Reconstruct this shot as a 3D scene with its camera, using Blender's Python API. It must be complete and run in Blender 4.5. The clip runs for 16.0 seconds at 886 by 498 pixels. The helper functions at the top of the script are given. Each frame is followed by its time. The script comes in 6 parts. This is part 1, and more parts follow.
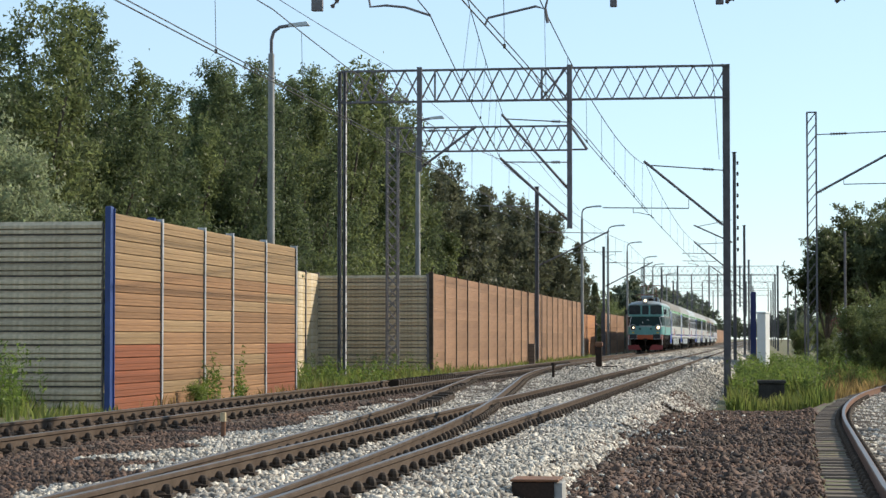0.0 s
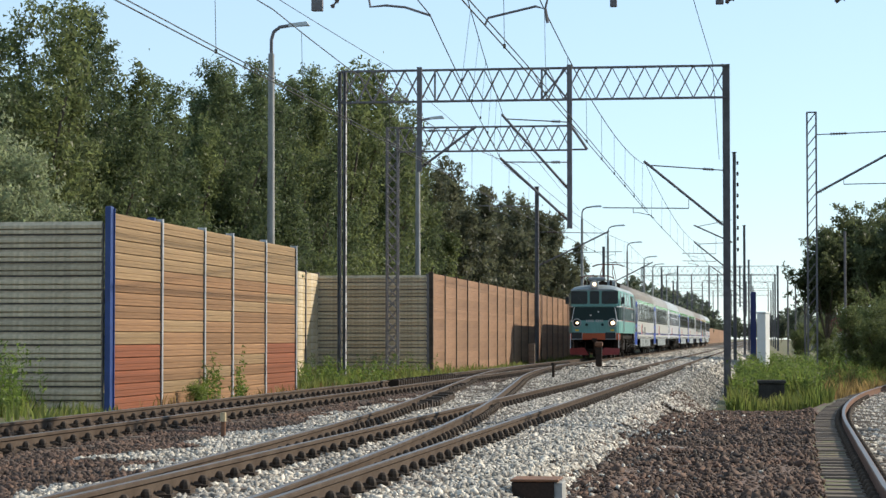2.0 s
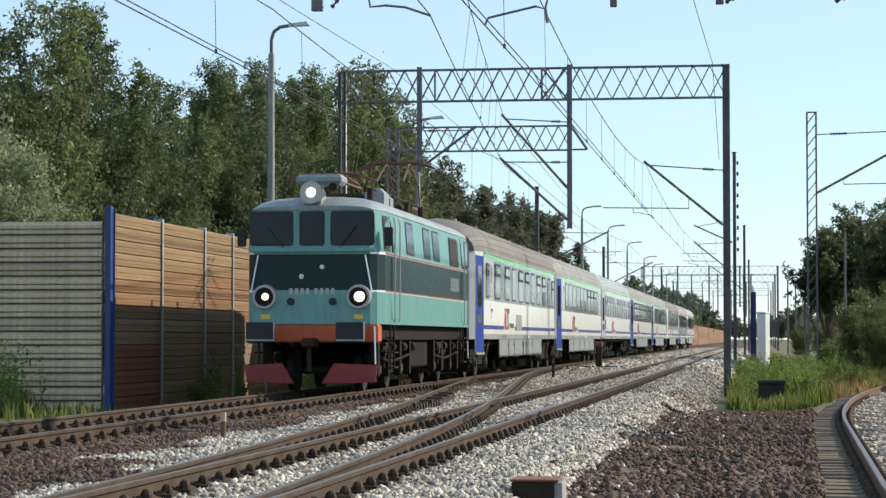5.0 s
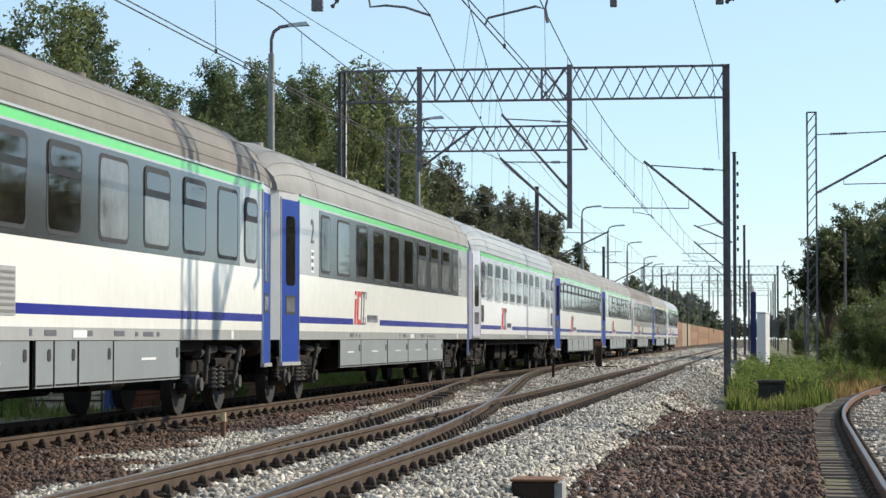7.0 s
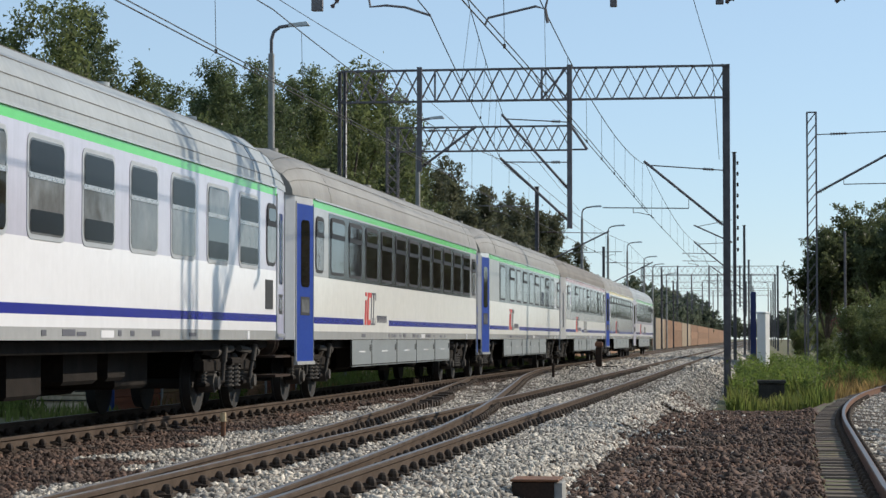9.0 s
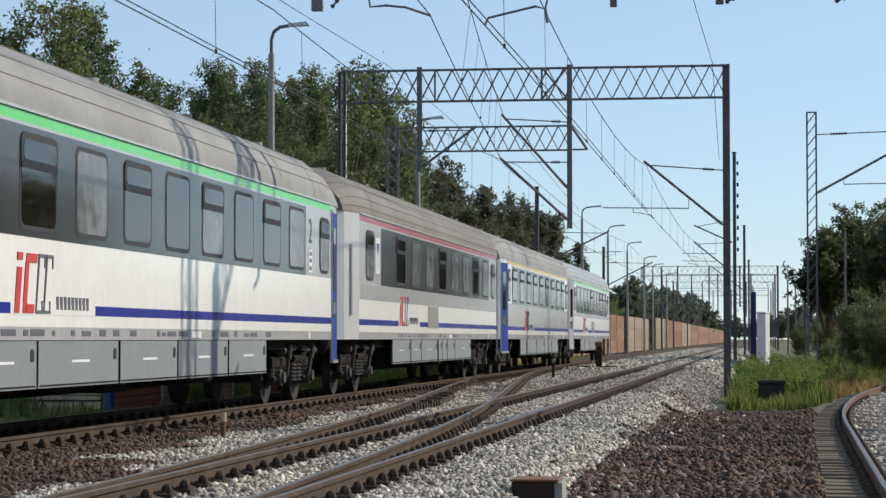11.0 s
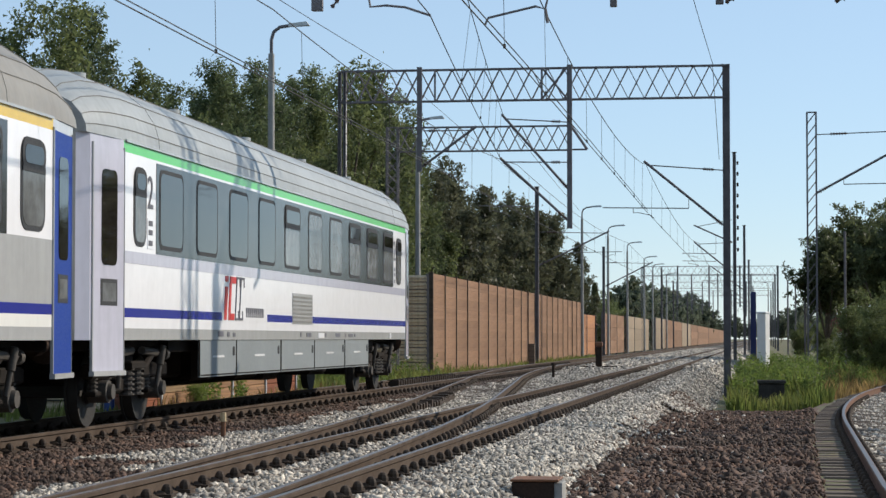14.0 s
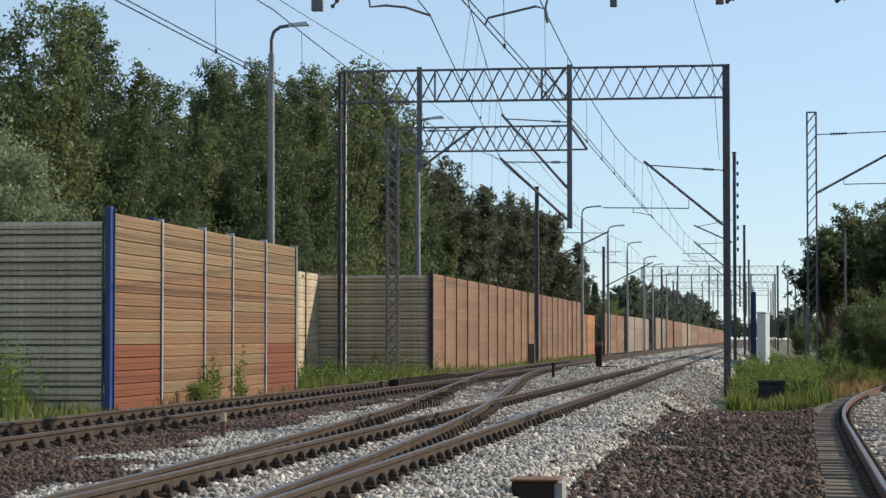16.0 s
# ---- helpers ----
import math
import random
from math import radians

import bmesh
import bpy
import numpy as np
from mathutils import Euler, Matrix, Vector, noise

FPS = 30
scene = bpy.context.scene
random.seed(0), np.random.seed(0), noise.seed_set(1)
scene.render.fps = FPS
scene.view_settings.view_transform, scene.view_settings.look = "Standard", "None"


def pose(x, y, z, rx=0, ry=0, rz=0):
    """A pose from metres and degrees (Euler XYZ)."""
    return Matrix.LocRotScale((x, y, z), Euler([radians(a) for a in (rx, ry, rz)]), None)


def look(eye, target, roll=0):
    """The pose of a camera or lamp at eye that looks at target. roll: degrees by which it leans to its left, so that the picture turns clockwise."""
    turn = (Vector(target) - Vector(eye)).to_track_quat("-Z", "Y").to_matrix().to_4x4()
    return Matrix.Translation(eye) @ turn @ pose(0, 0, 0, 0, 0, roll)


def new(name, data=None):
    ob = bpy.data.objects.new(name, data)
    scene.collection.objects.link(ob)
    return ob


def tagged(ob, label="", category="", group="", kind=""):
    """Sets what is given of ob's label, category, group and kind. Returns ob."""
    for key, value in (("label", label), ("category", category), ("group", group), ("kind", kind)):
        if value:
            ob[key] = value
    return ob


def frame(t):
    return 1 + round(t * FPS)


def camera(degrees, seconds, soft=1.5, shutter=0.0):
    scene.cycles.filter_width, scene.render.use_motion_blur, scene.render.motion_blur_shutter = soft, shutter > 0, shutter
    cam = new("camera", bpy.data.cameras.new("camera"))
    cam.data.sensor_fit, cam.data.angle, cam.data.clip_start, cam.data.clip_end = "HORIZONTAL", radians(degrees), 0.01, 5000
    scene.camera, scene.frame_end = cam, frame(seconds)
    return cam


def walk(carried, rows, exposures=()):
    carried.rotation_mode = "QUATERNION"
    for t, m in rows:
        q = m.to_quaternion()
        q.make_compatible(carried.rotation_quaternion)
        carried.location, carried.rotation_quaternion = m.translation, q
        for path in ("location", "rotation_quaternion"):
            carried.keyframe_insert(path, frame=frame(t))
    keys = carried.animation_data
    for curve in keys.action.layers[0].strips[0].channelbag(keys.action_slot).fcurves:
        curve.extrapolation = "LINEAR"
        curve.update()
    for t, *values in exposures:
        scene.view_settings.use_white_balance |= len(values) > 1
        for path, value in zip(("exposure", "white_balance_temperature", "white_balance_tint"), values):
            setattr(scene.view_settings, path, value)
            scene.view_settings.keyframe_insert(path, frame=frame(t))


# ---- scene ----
# camera on a tripod beside the line; x = 0 is the middle of the running track, y runs along it, z = 0 is the rail top
cam = camera(22.064, 16.0, soft=1.45)
VIEW = pose(9.404, 0, 1.1415, 92.253, 0, 7.981)
walk(cam, [(0.0, VIEW), (16.0, VIEW)], exposures=[(0.0, 0.33, 6560, 8), (4.2, 0.33, 6560, 8), (6.5, 0.27, 6500, 8), (7.5, 0.19, 6450, 9), (8.5, -0.09, 6390, 10), (12.0, -0.08, 6380, 11), (16.0, -0.03, 6400, 11)])

# daylight: late-afternoon sun from across the line, a little ahead
SUN_EL, SUN_AZ = radians(30), math.atan2(1.0, 0.62)
world = bpy.data.worlds.new("sky")
scene.world = world
world.use_nodes = True
wn = world.node_tree.nodes
sky = wn.new("ShaderNodeTexSky")
sky.sky_type, sky.sun_disc, sky.sun_elevation, sky.sun_rotation = "NISHITA", False, SUN_EL, SUN_AZ
sky.air_density, sky.dust_density, sky.ozone_density = 1.0, 0.0, 4.4
sky.altitude = 700
wn["Background"].inputs["Strength"].default_value = 0.142
pale = wn.new("ShaderNodeHueSaturation")
pale.inputs["Saturation"].default_value, pale.inputs["Value"].default_value = 0.86, 1.0
world.node_tree.links.new(sky.outputs[0], pale.inputs["Color"])
veil = wn.new("ShaderNodeMix")
veil.data_type = "RGBA"
veil.inputs[0].default_value, veil.inputs[7].default_value = 0.45, (3.75, 5.1, 6.2, 1)
world.node_tree.links.new(pale.outputs[0], veil.inputs[6])
world.node_tree.links.new(veil.outputs[2], wn["Background"].inputs["Color"])
sun = new("sun", bpy.data.lights.new("sun", "SUN"))
sun.data.energy, sun.data.angle, sun.data.color = 4.4, radians(0.53), (1.0, 0.90, 0.74)
sun_way = Vector((math.sin(SUN_AZ) * math.cos(SUN_EL), math.cos(SUN_AZ) * math.cos(SUN_EL), math.sin(SUN_EL)))
sun.matrix_world = look(sun_way * 60, (0, 0, 0))


# ---- materials ----
def mat(name, col, rough=0.6, metal=0.0, var=0.2, scale=3.0, fine=40.0, bump=0.15, depth=0.01, col2=None, island=0.0, single=0.0, coat=0.0, stretch=(1, 1, 1), spec=0.5, streak=0.0, rvar=0.1):
    m = bpy.data.materials.new(name)
    m.use_nodes = True
    nt = m.node_tree
    n, ln = nt.nodes, nt.links
    b = n["Principled BSDF"]
    b.inputs["Metallic"].default_value = metal
    b.inputs["Specular IOR Level"].default_value = spec
    b.inputs["Coat Weight"].default_value = coat
    b.inputs["Coat Roughness"].default_value = 0.08
    tc = n.new("ShaderNodeTexCoord")
    mp = n.new("ShaderNodeMapping")
    mp.inputs["Scale"].default_value = stretch
    ln.new(tc.outputs["Object"], mp.inputs["Vector"])

    def tex(sc, det):
        t = n.new("ShaderNodeTexNoise")
        t.inputs["Scale"].default_value, t.inputs["Detail"].default_value, t.inputs["Roughness"].default_value = sc, det, 0.6
        ln.new(mp.outputs[0], t.inputs["Vector"])
        return t.outputs["Fac"]

    def ramp(sock, a, c, lo, hi):
        r = n.new("ShaderNodeMapRange")
        r.inputs["From Min"].default_value, r.inputs["From Max"].default_value = a, c
        r.inputs["To Min"].default_value, r.inputs["To Max"].default_value = lo, hi
        ln.new(sock, r.inputs["Value"])
        return r.outputs[0]

    def times(a, c):
        q = n.new("ShaderNodeMath")
        q.operation = "MULTIPLY"
        ln.new(a, q.inputs[0])
        ln.new(c, q.inputs[1])
        return q.outputs[0]

    big, small = tex(scale, 4), tex(fine, 3)
    mixc = n.new("ShaderNodeMix")
    mixc.data_type = "RGBA"
    other = col2 or tuple(c * (1 - var) for c in col)
    mixc.inputs[6].default_value, mixc.inputs[7].default_value = (*col, 1), (*other, 1)
    ln.new(ramp(big, 0.35, 0.65, 0, 1), mixc.inputs[0])
    val = ramp(small, 0.3, 0.7, 1 - var * 0.6, 1 + var * 0.6)
    if island:
        gi = n.new("ShaderNodeNewGeometry")
        val = times(val, ramp(gi.outputs["Random Per Island"], 0, 1, 1 - island, 1 + island))
    if single:
        oi = n.new("ShaderNodeObjectInfo")
        val = times(val, ramp(oi.outputs["Random"], 0, 1, 1 - single, 1 + single))
    if streak:
        m2 = n.new("ShaderNodeMapping")
        m2.inputs["Scale"].default_value = (4, 4, 0.5)
        ln.new(tc.outputs["Object"], m2.inputs["Vector"])
        t = n.new("ShaderNodeTexNoise")
        t.inputs["Scale"].default_value, t.inputs["Detail"].default_value = 2.0, 5
        ln.new(m2.outputs[0], t.inputs["Vector"])
        val = times(val, ramp(t.outputs["Fac"], 0.4, 0.75, 1, 1 - streak))
    hs = n.new("ShaderNodeHueSaturation")
    ln.new(mixc.outputs[2], hs.inputs["Color"])
    ln.new(val, hs.inputs["Value"])
    ln.new(hs.outputs[0], b.inputs["Base Color"])
    ln.new(ramp(small, 0.3, 0.7, max(rough - rvar, 0.02), min(rough + rvar, 1)), b.inputs["Roughness"])
    if bump:
        bp = n.new("ShaderNodeBump")
        bp.inputs["Strength"].default_value, bp.inputs["Distance"].default_value = bump, depth
        ln.new(small, bp.inputs["Height"])
        ln.new(bp.outputs[0], b.inputs["Normal"])
    return m


def glow(name, col, power):
    m = mat(name, col, 0.3, var=0.02, bump=0)
    b = m.node_tree.nodes["Principled BSDF"]
    b.inputs["Emission Color"].default_value, b.inputs["Emission Strength"].default_value = (*col, 1), power
    return m


def leafy(name, col, col2):
    m = mat(name, col, 0.48, var=0.25, scale=0.5, fine=3.0, bump=0, col2=col2, island=0.35, single=0.12, spec=0.35)
    n, ln = m.node_tree.nodes, m.node_tree.links
    b = n["Principled BSDF"]
    tr = n.new("ShaderNodeBsdfTranslucent")
    mx = n.new("ShaderNodeMixShader")
    mx.inputs[0].default_value = 0.62
    src = b.inputs["Base Color"].links[0].from_socket
    ln.new(src, tr.inputs["Color"])
    ln.new(b.outputs[0], mx.inputs[1])
    ln.new(tr.outputs[0], mx.inputs[2])
    ln.new(mx.outputs[0], n["Material Output"].inputs["Surface"])
    return m


M_SOIL = mat("soil_grass", (0.10, 0.11, 0.04), 0.95, var=0.4, scale=0.4, fine=6, bump=0.5, depth=0.05, col2=(0.16, 0.12, 0.06))
M_BALLAST = mat("ballast_bed", (0.07, 0.06, 0.05), 0.95, var=0.6, scale=1.2, fine=22, bump=1.0, depth=0.04, col2=(0.10, 0.085, 0.07))
M_STONE = mat("pale_granite_stones", (0.46, 0.41, 0.345), 0.9, var=0.25, scale=0.7, fine=30, bump=0.2, col2=(0.30, 0.272, 0.238), island=0.7)
M_RUSTSTONE = mat("rust_stained_stones", (0.112, 0.062, 0.042), 0.9, var=0.35, scale=0.8, fine=30, bump=0.2, col2=(0.055, 0.037, 0.028), island=0.55)
M_CINDER = mat("brown_cinder", (0.12, 0.07, 0.05), 0.95, var=0.35, scale=0.9, fine=25, bump=0.8, depth=0.03, col2=(0.15, 0.095, 0.07))
M_RAIL = mat("rusty_rail_side", (0.098, 0.072, 0.054), 0.85, var=0.4, scale=2, fine=50, bump=0.2, depth=0.003, col2=(0.066, 0.046, 0.034), spec=0.12)
M_RAILTOP = mat("worn_rail_head", (0.165, 0.150, 0.142), 0.42, 0.55, var=0.15, scale=1.5, fine=80, bump=0.05, col2=(0.15, 0.12, 0.10), stretch=(1, 0.2, 1))
M_SLEEPER = mat("oiled_timber", (0.15, 0.11, 0.08), 0.9, var=0.4, scale=2, fine=25, bump=0.4, col2=(0.09, 0.065, 0.05), single=0.25, stretch=(0.3, 3, 3))
M_IRON = mat("dark_iron", (0.035, 0.027, 0.022), 0.8, 0.1, var=0.4, scale=4, fine=40, bump=0.2, col2=(0.055, 0.034, 0.025), spec=0.12)
M_BOLT = mat("rusty_bolt", (0.070, 0.050, 0.037), 0.75, 0.1, var=0.4, scale=4, fine=40, bump=0.2, col2=(0.040, 0.029, 0.022), spec=0.2)
M_OIL = mat("oily_black_iron", (0.036, 0.027, 0.021), 0.8, var=0.4, scale=4, fine=40, bump=0.3, col2=(0.028, 0.019, 0.014), spec=0.1)
M_RUST = mat("rust_iron", (0.22, 0.10, 0.05), 0.85, var=0.4, scale=5, fine=40, bump=0.3, col2=(0.13, 0.06, 0.035))
M_BOARD = mat("brown_wood_board", (0.275, 0.158, 0.085), 0.85, var=0.5, scale=1.1, fine=7, bump=0.4, depth=0.006, col2=(0.17, 0.092, 0.048), single=0.16, stretch=(1, 0.09, 5.0), spec=0.2)
M_BOARDR = mat("red_wood_board", (0.215, 0.075, 0.040), 0.85, var=0.4, scale=1.6, fine=9, bump=0.3, depth=0.006, col2=(0.16, 0.058, 0.030), single=0.10, stretch=(1, 0.06, 4.0), spec=0.2)
M_BOARDO = mat("orange_wood_board", (0.38, 0.165, 0.06), 0.8, var=0.2, scale=1.2, fine=14, bump=0.3, depth=0.006, col2=(0.29, 0.12, 0.05), single=0.14, stretch=(1, 0.15, 2.0))
M_BOARDT = mat("tan_wood_board", (0.30, 0.205, 0.115), 0.85, var=0.5, scale=1.1, fine=7, bump=0.3, depth=0.006, col2=(0.20, 0.125, 0.065), single=0.15, stretch=(1, 0.09, 5.0), spec=0.2)
M_BOARDW = mat("weathered_wood_board", (0.275, 0.165, 0.102), 0.85, var=0.3, scale=0.8, fine=10, bump=0.2, depth=0.005, col2=(0.215, 0.122, 0.074), single=0.14, stretch=(1, 0.3, 2.0), spec=0.2)
M_RAILRUST = mat("red_rust_rail_side", (0.17, 0.078, 0.045), 0.85, var=0.3, scale=2, fine=50, bump=0.2, depth=0.003, col2=(0.11, 0.055, 0.035))
M_BOARDY = mat("pale_yellow_board", (0.56, 0.48, 0.36), 0.8, var=0.25, scale=1.5, fine=14, bump=0.3, depth=0.006, col2=(0.46, 0.33, 0.17), single=0.12)
M_BOARDP = mat("faded_board", (0.30, 0.225, 0.15), 0.85, var=0.25, scale=1.5, fine=14, bump=0.3, depth=0.006, single=0.14)
M_GREYSHEET = mat("olive_grey_sheet", (0.585, 0.470, 0.325), 0.75, 0.0, var=0.15, scale=1.0, fine=12, bump=0.08, col2=(0.46, 0.365, 0.25), single=0.16, streak=0.35)
M_POSTL = mat("galvanised_post", (0.45, 0.46, 0.48), 0.5, 0.5, var=0.15, scale=3, fine=50, bump=0.05)
M_POSTB = mat("blue_painted_post", (0.02, 0.05, 0.19), 0.5, var=0.2, scale=3, fine=40, bump=0.05)
M_MAST = mat("grey_painted_steel", (0.185, 0.172, 0.180), 0.75, 0.0, var=0.25, scale=2.5, fine=30, bump=0.1, col2=(0.135, 0.122, 0.125), spec=0.25)
M_MASTL = mat("pale_mast_flange", (0.55, 0.55, 0.54), 0.6, 0.1, var=0.2, scale=2.5, fine=30, bump=0.1)
M_CONC = mat("concrete_pole", (0.36, 0.35, 0.33), 0.85, var=0.2, scale=2, fine=30, bump=0.15, streak=0.25)
M_WIRE = mat("copper_wire", (0.028, 0.026, 0.025), 0.7, 0.0, var=0.1, bump=0)
M_INSUL = mat("brown_insulator", (0.07, 0.035, 0.025), 0.25, var=0.1, bump=0)
M_LAMP = mat("lamp_shell", (0.50, 0.51, 0.50), 0.5, 0.1, var=0.1, bump=0.02)
M_BARK = mat("bark", (0.12, 0.09, 0.065), 0.95, var=0.4, scale=2, fine=15, bump=0.6, depth=0.03)
M_LEAF = leafy("leaf_green", (0.165, 0.192, 0.078), (0.120, 0.145, 0.056))
M_LEAFP = leafy("leaf_poplar", (0.185, 0.212, 0.098), (0.135, 0.160, 0.068))
M_LEAFS = leafy("leaf_silver", (0.31, 0.34, 0.20), (0.21, 0.25, 0.13))
M_LEAFD = leafy("leaf_dark", (0.120, 0.138, 0.062), (0.085, 0.102, 0.048))
M_LEAFM = leafy("leaf_mid_green", (0.122, 0.152, 0.070), (0.088, 0.114, 0.053))
M_LEAFK = leafy("leaf_dark_brown", (0.120, 0.122, 0.072), (0.084, 0.090, 0.052))
# distance haze is put into this paler, greyer leaf colour
M_LEAFF = leafy("leaf_far_hazed", (0.145, 0.168, 0.115), (0.115, 0.138, 0.095))
M_GRASS = leafy("grass_blade", (0.125, 0.17, 0.042), (0.18, 0.185, 0.06))
M_WEED = leafy("weed_leaf", (0.165, 0.22, 0.05), (0.11, 0.16, 0.04))
M_SEED = leafy("dry_grass", (0.30, 0.20, 0.09), (0.22, 0.17, 0.07))
M_WHITEB = mat("white_painted_board", (0.80, 0.80, 0.78), 0.6, var=0.06, scale=2, bump=0.05)
M_NAVY = mat("navy_board", (0.02, 0.03, 0.14), 0.5, var=0.1, bump=0.03)
M_ROOFT = mat("tile_roof", (0.22, 0.09, 0.06), 0.85, var=0.3, scale=3, fine=20, bump=0.3)
M_PLASTER = mat("plaster_wall", (0.38, 0.36, 0.32), 0.85, var=0.1, scale=1, bump=0.1)

# rolling stock paint
M_CREAM = mat("cream_paint", (0.84, 0.825, 0.785), 0.15, var=0.05, scale=0.8, fine=6, bump=0, coat=0.0, spec=0.5, streak=0.04, rvar=0.01)
M_WHITE = mat("white_paint", (0.87, 0.86, 0.885), 0.15, var=0.04, scale=0.8, fine=6, bump=0, coat=0.0, spec=0.5, streak=0.03, rvar=0.01)
M_LGREY = mat("light_grey_paint", (0.43, 0.43, 0.43), 0.15, var=0.06, scale=0.8, fine=6, bump=0, coat=0.0, spec=0.5, streak=0.07, rvar=0.01)
M_LAV = mat("lavender_grey_paint", (0.55, 0.54, 0.63), 0.15, var=0.05, scale=0.8, fine=6, bump=0, coat=0.0, spec=0.5, streak=0.1, rvar=0.01)
M_ENDP = mat("pale_end_paint", (0.56, 0.56, 0.57), 0.15, var=0.05, scale=0.8, fine=6, bump=0, spec=0.5, streak=0.06, rvar=0.01)
M_SKIRT = mat("skirt_grey_paint", (0.235, 0.255, 0.262), 0.5, var=0.1, scale=1.2, fine=20, bump=0, streak=0.06)
M_BAND = mat("window_band_grey", (0.055, 0.057, 0.059), 0.12, var=0.15, scale=0.7, fine=15, bump=0, coat=0.0, spec=0.45, rvar=0.02)
M_ROOF = mat("weathered_roof", (0.27, 0.262, 0.245), 0.6, var=0.2, scale=0.7, fine=12, bump=0.08, col2=(0.215, 0.205, 0.19), streak=0.12)
M_ROOFB = mat("brown_dusty_roof", (0.19, 0.170, 0.148), 0.7, var=0.2, scale=0.7, fine=12, bump=0.08, col2=(0.15, 0.132, 0.114), streak=0.12)
M_ROOFS = mat("silver_roof", (0.37, 0.39, 0.395), 0.45, var=0.15, scale=0.7, fine=12, bump=0.05, streak=0.15)
M_SEAM = mat("roof_seam_grey", (0.19, 0.185, 0.175), 0.7, var=0.2, bump=0.05)
M_DKCONC = mat("dark_stained_concrete", (0.055, 0.05, 0.045), 0.9, var=0.4, scale=3, fine=25, bump=0.3, spec=0.15)
M_GREEN = mat("green_stripe", (0.12, 0.60, 0.12), 0.16, var=0.08, bump=0, rvar=0.01)
M_REDS = mat("red_stripe", (0.42, 0.06, 0.08), 0.16, var=0.08, bump=0, rvar=0.01)
M_YEL = mat("yellow_stripe", (0.75, 0.50, 0.06), 0.16, var=0.08, bump=0, rvar=0.01)
M_BLUE = mat("blue_stripe", (0.028, 0.034, 0.27), 0.2, var=0.08, bump=0, spec=0.4, rvar=0.01)
M_DOORB = mat("blue_door_paint", (0.012, 0.045, 0.27), 0.5, var=0.1, bump=0, spec=0.2)
M_RED = mat("red_mark", (0.55, 0.045, 0.04), 0.4, var=0.05, bump=0)
M_BLACK = mat("black_rubber", (0.018, 0.018, 0.02), 0.6, var=0.2, scale=5, bump=0.1)
M_PRINT = mat("dark_print", (0.10, 0.10, 0.12), 0.6, var=0.1, bump=0)
M_UNDER = mat("underframe_dirt", (0.015, 0.0125, 0.011), 0.85, var=0.4, scale=3, fine=25, bump=0.3, col2=(0.025, 0.020, 0.017), spec=0.12)
M_DAMP = mat("dusty_grey_iron", (0.085, 0.076, 0.068), 0.7, 0.1, var=0.4, scale=5, fine=30, bump=0.2, col2=(0.06, 0.052, 0.045), spec=0.3)
M_GLASS = mat("tinted_window_glass", (0.020, 0.017, 0.015), 0.04, var=0.5, scale=0.9, fine=4, bump=0.012, depth=0.02, coat=0.0, spec=0.5, rvar=0.02)
M_GLASSL = mat("pale_curtained_glass", (0.19, 0.195, 0.20), 0.06, var=0.4, scale=0.9, fine=4, bump=0.02, depth=0.02, coat=0.0, spec=0.24)
# near-black, low-gloss pane for upper and bottom parts of silver-framed windows
M_DIM = mat("dark_window_pane", (0.012, 0.012, 0.014), 0.2, var=0.1, fine=3, bump=0, spec=0.10, rvar=0.01)
M_WIND = mat("blue_tinted_windscreen", (0.018, 0.026, 0.034), 0.08, var=0.3, scale=1.5, bump=0, spec=0.2, rvar=0.02)
M_FRAME = mat("silver_window_frame", (0.50, 0.51, 0.52), 0.4, 0.3, var=0.1, bump=0)
M_TURQ = mat("turquoise_paint", (0.14, 0.34, 0.31), 0.45, var=0.1, scale=1.2, fine=20, bump=0.03, coat=0.15, streak=0.2)
M_DKGREEN = mat("dark_green_paint", (0.012, 0.034, 0.034), 0.42, var=0.12, scale=1.2, fine=20, bump=0.02, coat=0.0, spec=0.25, streak=0.1)
M_ORANGE = mat("orange_red_beam", (0.52, 0.10, 0.03), 0.55, var=0.2, scale=2, fine=20, bump=0.05)
M_PLOW = mat("faded_red_plough", (0.30, 0.05, 0.05), 0.6, var=0.25, scale=3, fine=20, bump=0.05)
M_PANTO = mat("maroon_steel", (0.16, 0.055, 0.045), 0.6, var=0.3, scale=3, fine=20, bump=0.1)
M_LROOF = mat("loco_roof_grey", (0.30, 0.34, 0.36), 0.55, var=0.2, scale=1.2, fine=15, bump=0.06, streak=0.2)
M_STEEL = mat("wheel_steel", (0.020, 0.017, 0.015), 0.7, 0.1, var=0.2, bump=0.05)
M_BEAM = glow("headlamp_lit", (1.0, 0.80, 0.50), 3.0)
M_CHROME = mat("bright_ring", (0.6, 0.6, 0.6), 0.3, 0.7, var=0.05, bump=0)


